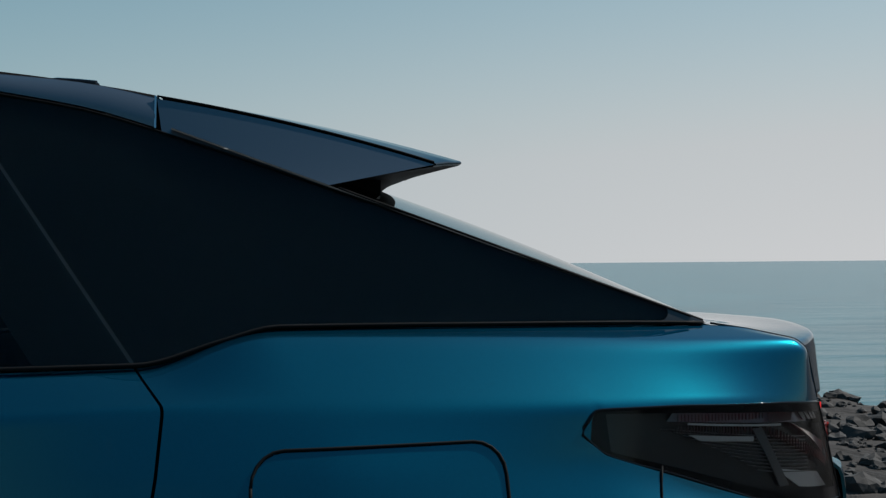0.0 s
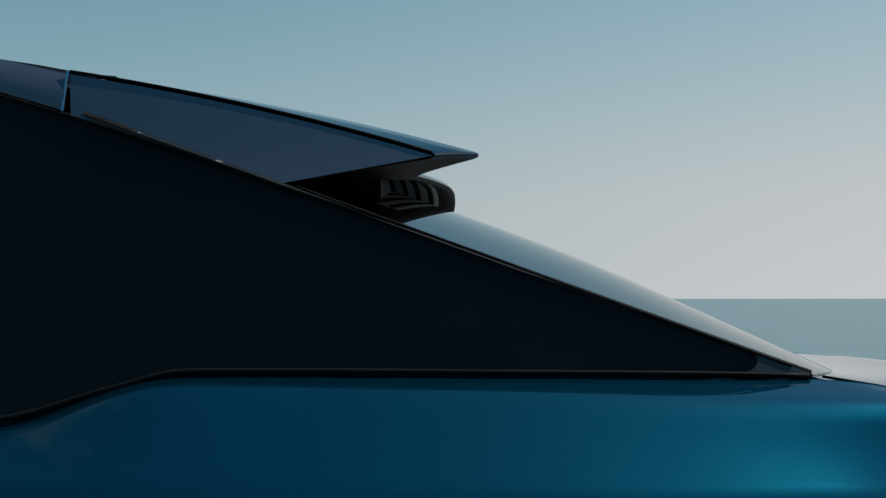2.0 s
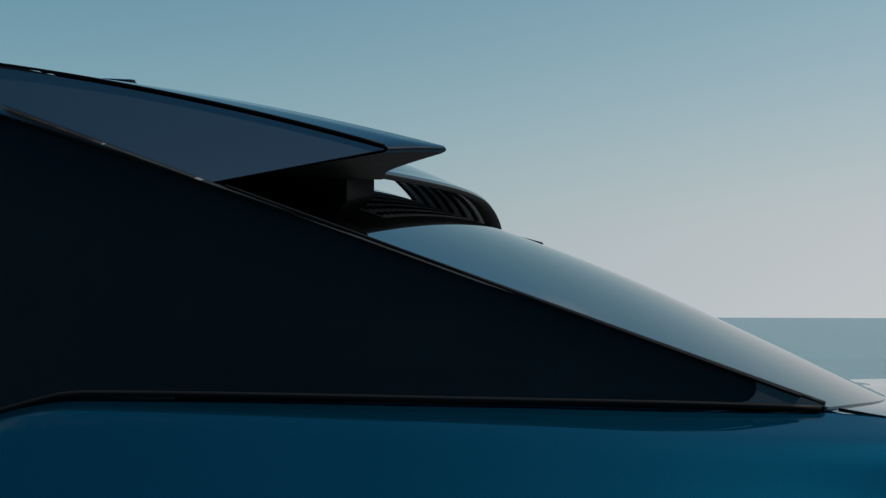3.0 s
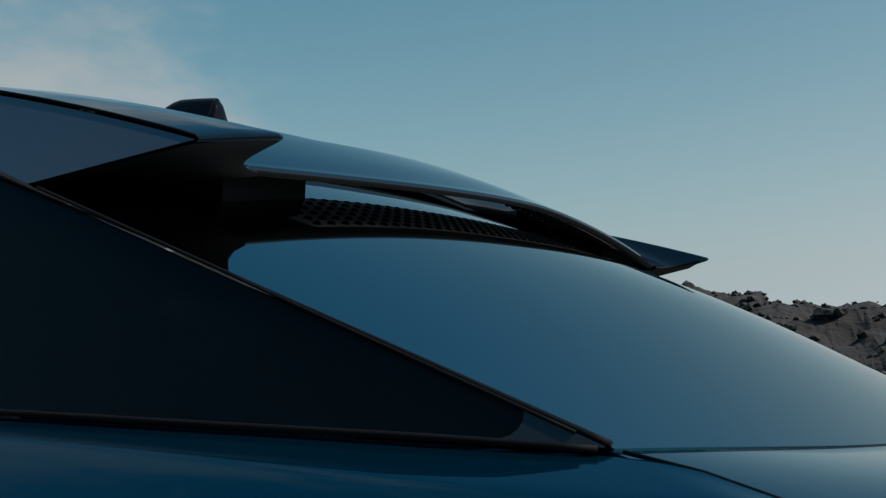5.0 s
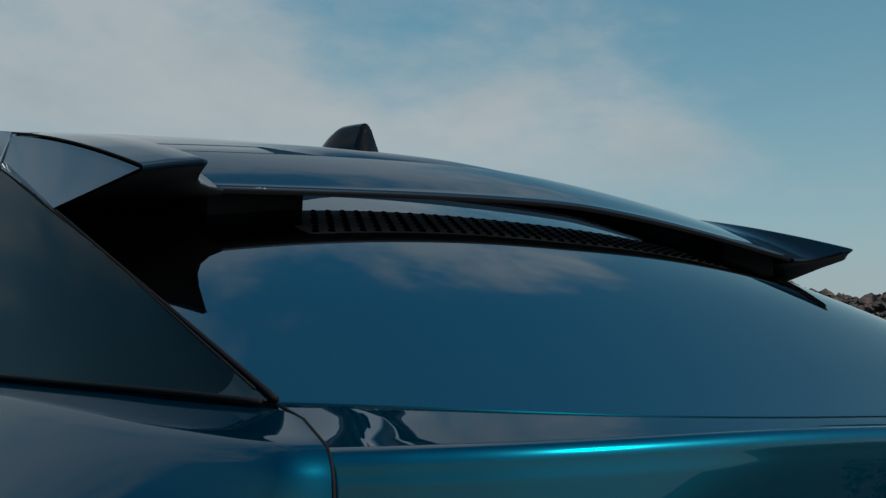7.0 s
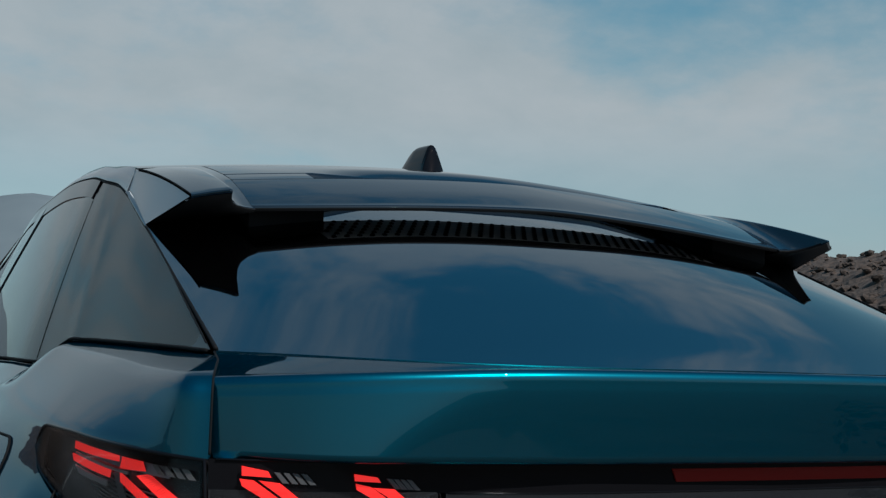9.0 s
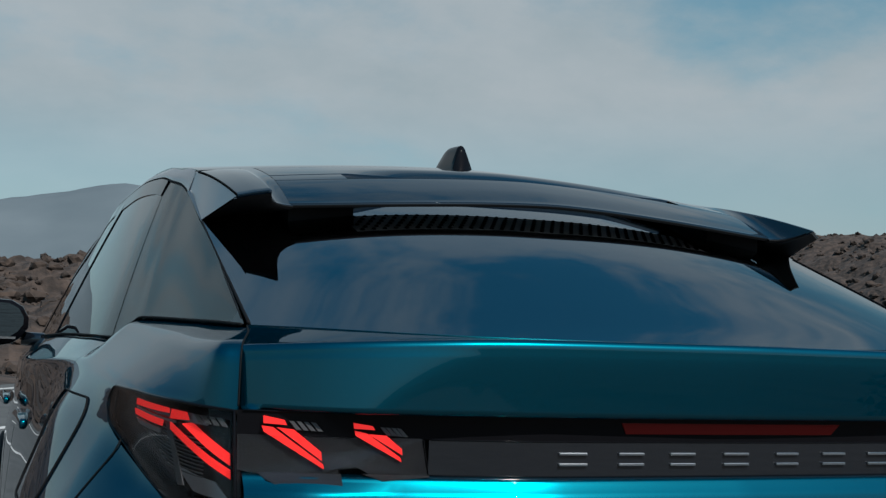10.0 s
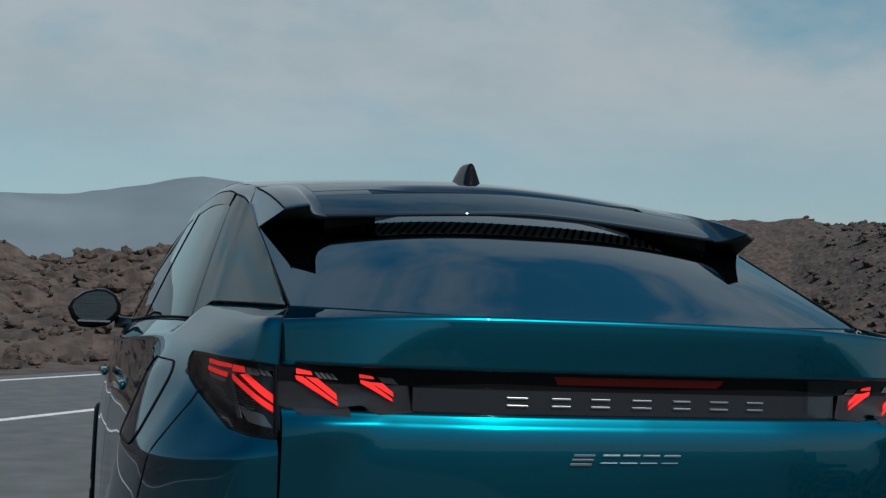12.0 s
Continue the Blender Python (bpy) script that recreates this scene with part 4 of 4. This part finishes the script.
for hand, sx in ((lambda g: np.asarray(g, float), -1), (flip, 1)):
    A, B = np.meshgrid(lin(0, 6, 49), lin(0, 1, 12))
    lamp = surf("tail_lamp", hand(lamp_point(A, B, -.012)), SHELL, car, "tail lamp with lit red claw lines under a smoked lens", out=(sx, -1, 0), thick=.004)
    surf("lens", hand(lamp_point(A, B, .001)), LENS, lamp, "smoked clear lens", out=(sx, -1, 0), thick=.002).visible_shadow = False
    for a0, a1, b0, b1 in ((0, 6, 0, .09), (0, 6, .88, 1), (0, 1.15, .09, .88), (5.85, 6, .09, .88)):
        A2, B2 = np.meshgrid(lin(a0, a1, 33), lin(b0, b1, 4))
        surf("lamp_border", hand(lamp_point(A2, B2, -.0018)), PIANO, lamp, "gloss black lamp border", out=(sx, -1, 0), thick=.002)
    rim = [lamp_point(np.array(a), np.array(b), .0) for a, b in [(v, 0.0) for v in lin(0, 6, 30)] + [(6.0, v) for v in lin(0, 1, 10)[1:]] + [(v, 1.0) for v in lin(6, 0, 30)[1:]] + [(0.0, 0.0)]]
    tube("lamp_bezel", [(p[0] * -sx, p[1], p[2]) for p in rim], .0020, PIANO, lamp, "gloss black lamp bezel", sides=8)
    for ab in ([(2.16, .12), (3.68, .09), (3.70, .15), (2.16, .22)], [(2.06, .29), (3.52, .22), (3.46, .32), (2.16, .38)], [(3.78, .09), (4.28, .07), (4.46, .17), (3.7, .20)], [(3.72, .23), (4.02, .24), (5.88, .665), (3.76, .32)], [(4.10, .215), (4.66, .185), (5.80, .41), (5.82, .53)]):
        if ab[0] == (3.72, .23):
            ab = [(3.72, .225), (5.88, .575), (5.88, .665), (3.76, .315)]
        if ab[0] == (4.10, .215):
            ab = [(4.62, .185), (5.80, .41), (5.82, .53), (4.10, .215)]
        louvre("light_segment", ab, -.004, lamp, sx)
    lamp_poly("divider", [(3.48, .27), (3.66, .25), (4.32, .82), (4.12, .84)], -.007, GREYLAMP, lamp, sx)
    lamp_poly("light_guide", [(2.1, .105), (5.0, .085), (5.0, .185), (2.0, .225)], -.0075, GUIDE, lamp, sx)
    lamp_poly("light_guide", [(2.3, .232), (4.0, .205), (4.0, .226), (2.3, .258)], -.0015, LETTER, lamp, sx)
    lamp_poly("light_guide", [(2.3, .395), (3.45, .345), (3.45, .395), (2.5, .455)], -.0015, LETTER, lamp, sx)
    lamp_poly("reflector_tray", [(4.0, .66), (5.3, .70), (5.72, .86), (4.6, .84)], -.009, LETTER, lamp, sx)
    for k in range(4):
        a = 4.5 + .27 * k
        lamp_poly("hatch_bar", [(a, .07), (a + .17, .07), (a + .42, .165), (a + .25, .165)], -.004, GREYLAMP, lamp, sx)
    for k in range(11):
        b = .34 + .035 * k
        a = 1.9 + .17 * k
        lamp_poly("reflector_rib", [(a, b), (4.9, b - .01), (4.9, b), (a, b + .012)], -.008, GREYLAMP, lamp, sx)
for ob in [o for o in car.children if o.name.startswith("inner_shell")]:
    drop_faces(ob, off_lamp)


def on_strip(ring, off, sx):
    return [(x * -sx, float(strip_y(np.array(x))) + off, z) for x, z in ring]


for sx in (-1, 1):
    body = [(-.634, 1.0800), (-.422, 1.0800), (-.4140, 1.0365), (-.4705, 1.0312), (-.4975, 1.0450), (-.5185, 1.0425), (-.5175, 1.0255), (-.5779, 1.0170), (-.6042, 1.0336), (-.632, 1.0390)]
    inner = prism("inner_tail_lamp", on_strip(body, -.004, sx), (0, .016, 0), SHELL, car, "inner tail lamp with two lit red claws")
    prism("lens", on_strip([(x * 1.0, z) for x, z in body], -.0115, sx), (0, .0015, 0), LENS, inner, "smoked clear lens").visible_shadow = False
    for ring in ([(-.6067, 1.1036), (-.5815, 1.0987), (-.5783, 1.0925), (-.6062, 1.0940)], [(-.6094, 1.0925), (-.5958, 1.0909), (-.5340, 1.0465), (-.5331, 1.0403), (-.6065, 1.0850)], [(-.5922, 1.0908), (-.5718, 1.0885), (-.5381, 1.0617), (-.5369, 1.0506)],
                 [(-.5041, 1.0975), (-.4807, 1.0943), (-.4774, 1.0893), (-.5031, 1.0905)], [(-.5031, 1.0890), (-.4879, 1.0859), (-.4460, 1.0570), (-.4440, 1.0510), (-.5020, 1.0830)], [(-.4871, 1.0851), (-.4651, 1.0837), (-.4455, 1.0680), (-.4444, 1.0597)]):
        mx, mz = (sum(p[i] for p in ring) / len(ring) for i in (0, 1))
        slim = [(mx + (x - mx) * .94, mz + (z - mz) * .94) for x, z in ring]
        prism("red_line", on_strip(slim, -.0075, sx), (0, .002, 0), REDLIT, inner)
    for chin in ([(-.612, 1.0375), (-.5170, 1.0375), (-.5175, 1.0255), (-.5779, 1.0170), (-.6042, 1.0310)], [(-.4910, 1.0375), (-.4140, 1.0375), (-.4145, 1.0355), (-.4705, 1.0312)]):
        prism("lamp_chin", [(x * -sx, float(strip_y(np.array(x))) - .0115 - 1.05 * (1.0375 - z), z) for x, z in chin], (0, .012, 0), SHELL, inner, "dark notched lower edge of the lamp")
    for x0 in (-.5759, -.5676, -.5594, -.5511, -.4711, -.4648, -.4584, -.4521):
        prism("hatch_bar", on_strip([(x0, 1.0975 + (x0 + .5759) * -.045), (x0 + .0052, 1.0970 + (x0 + .5759) * -.045), (x0 + .0140, 1.0870 + (x0 + .5759) * -.04), (x0 + .0082, 1.0872 + (x0 + .5759) * -.04)], -.0035, sx), (0, .002, 0), GREYLAMP, inner)

for sx in (-1, 1):
    edge = [(-.6035, .183, 1.2085)] + [tuple(p) for p in QUARTER[1:27:2, 0]]
    tube("deck_seam", [(p[0] * -sx + sx * -.001, p[1] - .0002, p[2] - .0004) for p in edge], .0013, UNDER, car, "dark seam between tailgate and quarter panel", sides=8)
    box("gap_filler", (.560 if sx > 0 else -.640, .080, .40), (.640 if sx > 0 else -.560, .12, 1.10), UNDER, car)
    box("gap_filler", (.575 if sx > 0 else -.626, .104, 1.10), (.626 if sx > 0 else -.575, .14, 1.165), UNDER, car)

# antenna fin on the roof
bm = bmesh.new()
n = 16
lowz = lambda y: float(pchip(RY, RZ, np.array(y))) - .006
cols = []
for y in np.concatenate([lin(1.000, 1.016, 6), lin(1.03, 1.195, 15)]):
    ztop = float(np.interp(y, [1.000, 1.0025, 1.007, 1.016, 1.05, 1.078, 1.092, 1.116, 1.155, 1.195], [1.595, 1.6055, 1.610, 1.612, 1.6145, 1.6155, 1.613, 1.6015, 1.580, lowz(1.195) + .003]))
    z0 = lowz(y)
    wb = .0235 * min(1, (1.205 - y) / .09)
    col = []
    for a in lin(0, math.pi, n):
        hgt = math.sin(a) ** .8
        w = wb * (1 - .74 * hgt ** 1.2)
        col.append((w * (1 if math.cos(a) > 0 else -1) * min(1, abs(math.cos(a)) * 2.2) , y + .006 * hgt * (1 if y < 1.012 else 0), z0 + (ztop - z0) * hgt))
    cols.append([bm.verts.new(c) for c in col])
for a, b in zip(cols, cols[1:]):
    for i in range(n - 1):
        bm.faces.new((a[i], a[i + 1], b[i + 1], b[i]))
bm.faces.new(cols[0])
bm.faces.new(cols[-1][::-1])
bmesh.ops.recalc_face_normals(bm, faces=bm.faces)
part("antenna_fin", bm, PIANO, car, "gloss black shark-fin antenna", smooth=True)


# charge flap on the left wing
def on_side(y, z, push):
    """A point of the left body side at the given y and z."""
    u = float(np.interp(y, [.22, .39, .70, .868], [2, 3, 4, 5]))
    for _ in range(6):
        lo, hi = 1.2, 5.9
        for _ in range(20):
            s = (lo + hi) / 2
            p = side_grid(np.array([s]), np.array([u]))[0, 0]
            lo, hi = (s, hi) if p[2] > z else (lo, s)
        u += (y - p[1]) / (.17 if u < 3 else .3 if u < 4 else .17)
    q = side_grid(np.array([s, s - .04]), np.array([u, u + .03]))
    n = np.cross(q[1, 0] - q[0, 0], q[0, 1] - q[0, 0])
    n *= (-1 if n[0] > 0 else 1) / np.linalg.norm(n)
    return p + n * push


seam = [on_side(y, z, .0008) for y, z in zip(lin(.303, .362, 14), lin(1.050, .80, 14))]
for sx in (-1, 1):
    tube("bumper_seam", [(p[0] * -sx, p[1], p[2]) for p in seam], .0012, UNDER, car, "thin dark seam of the bumper", sides=6)

flap = []
y0, y1, z0, z1, r = .497, .772, .92, 1.090, .035
for cy, cz, a0 in ((y1 - r, z1 - r, 0), (y0 + r, z1 - r, 90), (y0 + r, z0 + r, 180), (y1 - r, z0 + r, 270)):
    for a in lin(a0, a0 + 90, 6):
        flap.append((cy + r * math.cos(radians(a)), cz + r * math.sin(radians(a))))
ring = [((a[0] * (1 - k) + b[0] * k), (a[1] * (1 - k) + b[1] * k)) for a, b in zip(flap, flap[1:] + flap[:1]) for k in (lin(0, 1, 13)[:-1] if math.dist(a, b) > .05 else (0.0,))]
loop = [on_side(y, z, .0014) for y, z in ring]
tube("charge_flap_gap", loop + [loop[0]], .0018, UNDER, car, "dark gap round the charge flap", sides=6)

# door handles
for y, x, z in ((1.10, -.860, 1.000), (2.02, -.894, .985)):
    for sx in (-1, 1):
        bm = bmesh.new()
        bmesh.ops.create_cube(bm, size=1)
        bmesh.ops.scale(bm, verts=bm.verts, vec=(.040, .20, .034))
        bmesh.ops.bevel(bm, geom=bm.edges[:], offset=.012, segments=4, profile=.5, affect="EDGES")
        for v in bm.verts:
            k = .35 + .65 * float(smooth(-.10, .0, v.co.y))
            v.co.x *= k
            v.co.z *= .4 + .6 * k
        bmesh.ops.translate(bm, verts=bm.verts, vec=(x * -sx, y + .1, z))
        part("door_handle", bm, PAINT, car, "teal door handle", smooth=True)

# door mirrors
for sx in (-1, 1):
    ring = [(-1.030, 1.186), (-1.018, 1.215), (-.974, 1.249), (-.930, 1.262), (-.895, 1.260), (-.860, 1.240), (-.842, 1.205), (-.842, 1.175), (-.862, 1.145), (-.890, 1.124), (-.935, 1.116), (-.985, 1.119), (-1.015, 1.150)]
    cx, cz = -.935, 1.19
    rings = []
    for y, k in ((2.600, .985), (2.606, 1.0), (2.64, 1.02), (2.68, 1.0), (2.72, .92), (2.75, .75), (2.765, .45)):
        rings.append([((cx + (x - cx) * k) * -sx, y, cz + (z - cz) * k) for x, z in ring])
    m = surf("door_mirror", rings, PIANO, car, "gloss black door mirror", out=(0, 0, 1), thick=0, closed=True)
    bm = bmesh.new()
    bm.from_mesh(m.data)
    bmesh.ops.holes_fill(bm, edges=[e for e in bm.edges if e.is_boundary], sides=0)
    bmesh.ops.recalc_face_normals(bm, faces=bm.faces)
    bm.to_mesh(m.data)
    bm.free()
    prism("mirror_glass", [((cx + (x - cx) * .84) * -sx, 2.5985, cz + .006 + (z - cz) * .78) for x, z in ring], (0, .003, 0), MIRROR, m, "mirror glass")
    prism("mirror_rim", [((cx + (x - cx) * .60) * -sx, 2.5965, 1.1385 if z < 1.19 else 1.1455) for x, z in ((-1.03, 1.1), (-.84, 1.1), (-.84, 1.3), (-1.03, 1.3))], (0, .003, 0), CHROME, m)
    tube("mirror_arm", [(-.86 * -sx, 2.66, 1.140), (-.80 * -sx, 2.66, 1.138), (-.74 * -sx, 2.66, 1.135)], .022, BLACK, m)

# bonnet, windscreen and nose
def cross_loft(rows, n=31):
    out = []
    for y, z, hx, dz in rows:
        t = lin(-1, 1, n)
        out.append(np.stack([t * hx, np.full(n, y), z - dz * np.abs(t) ** 2.4], -1))
    return np.array(out)


ws = cross_loft([(2.62, 1.560, .62, .05), (2.80, 1.49, .665, .055), (3.0, 1.39, .71, .06), (3.2, 1.27, .74, .065), (3.35, 1.17, .75, .07)])
surf("windscreen", ws, PRIVACY, car, "dark windscreen")
surf("bonnet", cross_loft([(3.30, 1.165, .76, .04), (3.5, 1.13, .755, .05), (3.8, 1.08, .735, .06), (4.1, 1.00, .69, .07), (4.28, .93, .61, .05)]), PAINT, car, "teal bonnet")
surf("cowl", cross_loft([(2.90, 1.150, .80, .03), (3.1, 1.155, .79, .03), (3.32, 1.15, .76, .03)]), BLACK, car)
nose = []
for z, k, y in ((.93, .97, 4.28), (.85, 1.0, 4.37), (.70, 1.03, 4.43), (.5, 1.05, 4.45), (.3, 1.03, 4.42)):
    t = lin(-1, 1, 31)
    nose.append(np.stack([t * .63 * k, y - .07 * np.abs(t) ** 3, np.full(31, z)], -1))
surf("front_bumper", nose, PAINT, car, "teal front bumper", out=(0, 1, 0))
box("grille", (-.5, 4.435, .42), (.5, 4.465, .78), UNDER, car, "black grille", .01)
for sx in (-1, 1):
    prism("head_lamp", [(sx * .36, 4.43, .84), (sx * .60, 4.385, .86), (sx * .60, 4.385, .80), (sx * .36, 4.43, .79)], (0, .012, 0), LENS, car, "slim head lamp", .003)

# cabin and floor pan
box("floor_pan", (-.80, .0, .28), (.80, 4.3, .36), UNDER, car)
box("headliner", (-.50, .98, 1.47), (.50, 2.5, 1.49), CABIN, car)
box("dashboard", (-.68, 2.75, .85), (.68, 3.1, 1.08), CABIN, car, "", .03)
for x in (-.38, .38):
    for y in (1.25, 2.15):
        seat = box("seat", (x - .25, y, .45), (x + .25, y + .5, .62), CABIN, car, "dark cabin seat", .04)
        box("seat_back", (x - .24, y - .08, .6), (x + .24, y + .06, 1.17), CABIN, seat, "", .05)
        box("headrest", (x - .13, y - .08, 1.19), (x + .13, y + .02, 1.34), CABIN, seat, "", .03)
box("load_cover", (-.55, .12, 1.02), (.55, 1.15, 1.04), CABIN, car)


def wheel(x, y, sx):
    w = new("wheel")
    w.parent = car
    tagged(w, "wheel with black tyre and dark alloy rim")
    rings = []
    for a, r in ((-.11, .20), (-.115, .27), (-.105, .335), (-.08, .352), (.08, .352), (.105, .335), (.115, .27), (.11, .20)):
        rings.append([(x + a, y + r * math.cos(k), .352 + r * math.sin(k)) for k in lin(0, 2 * math.pi, 41)[:-1]])
    surf("tyre", rings, RUBBER, w, "black tyre", out=(0, 0, 1), thick=0, closed=True)
    rim = tube("rim", [(x - .09, y, .352), (x + .09, y, .352)], .205, SATIN, w, "dark alloy rim", sides=36)
    for k in range(5):
        a = 2 * math.pi * k / 5
        tube("spoke", [(x + sx * .095, y, .352), (x + sx * .098, y + .12 * math.cos(a), .352 + .12 * math.sin(a)), (x + sx * .09, y + .21 * math.cos(a), .352 + .21 * math.sin(a))], [.03, .025, .03], LETTER, rim)
    arch = [(x + sx * .118, y + .385 * math.cos(a), .352 + .395 * math.sin(a)) for a in lin(-.15, math.pi + .15, 30)]
    tube("wheel_arch", arch, .028, UNDER, w, "black wheel arch cladding")


for y in (.77, 3.51):
    for sx in (-1, 1):
        wheel(sx * (.745 if y < 2 else .765), y, sx)
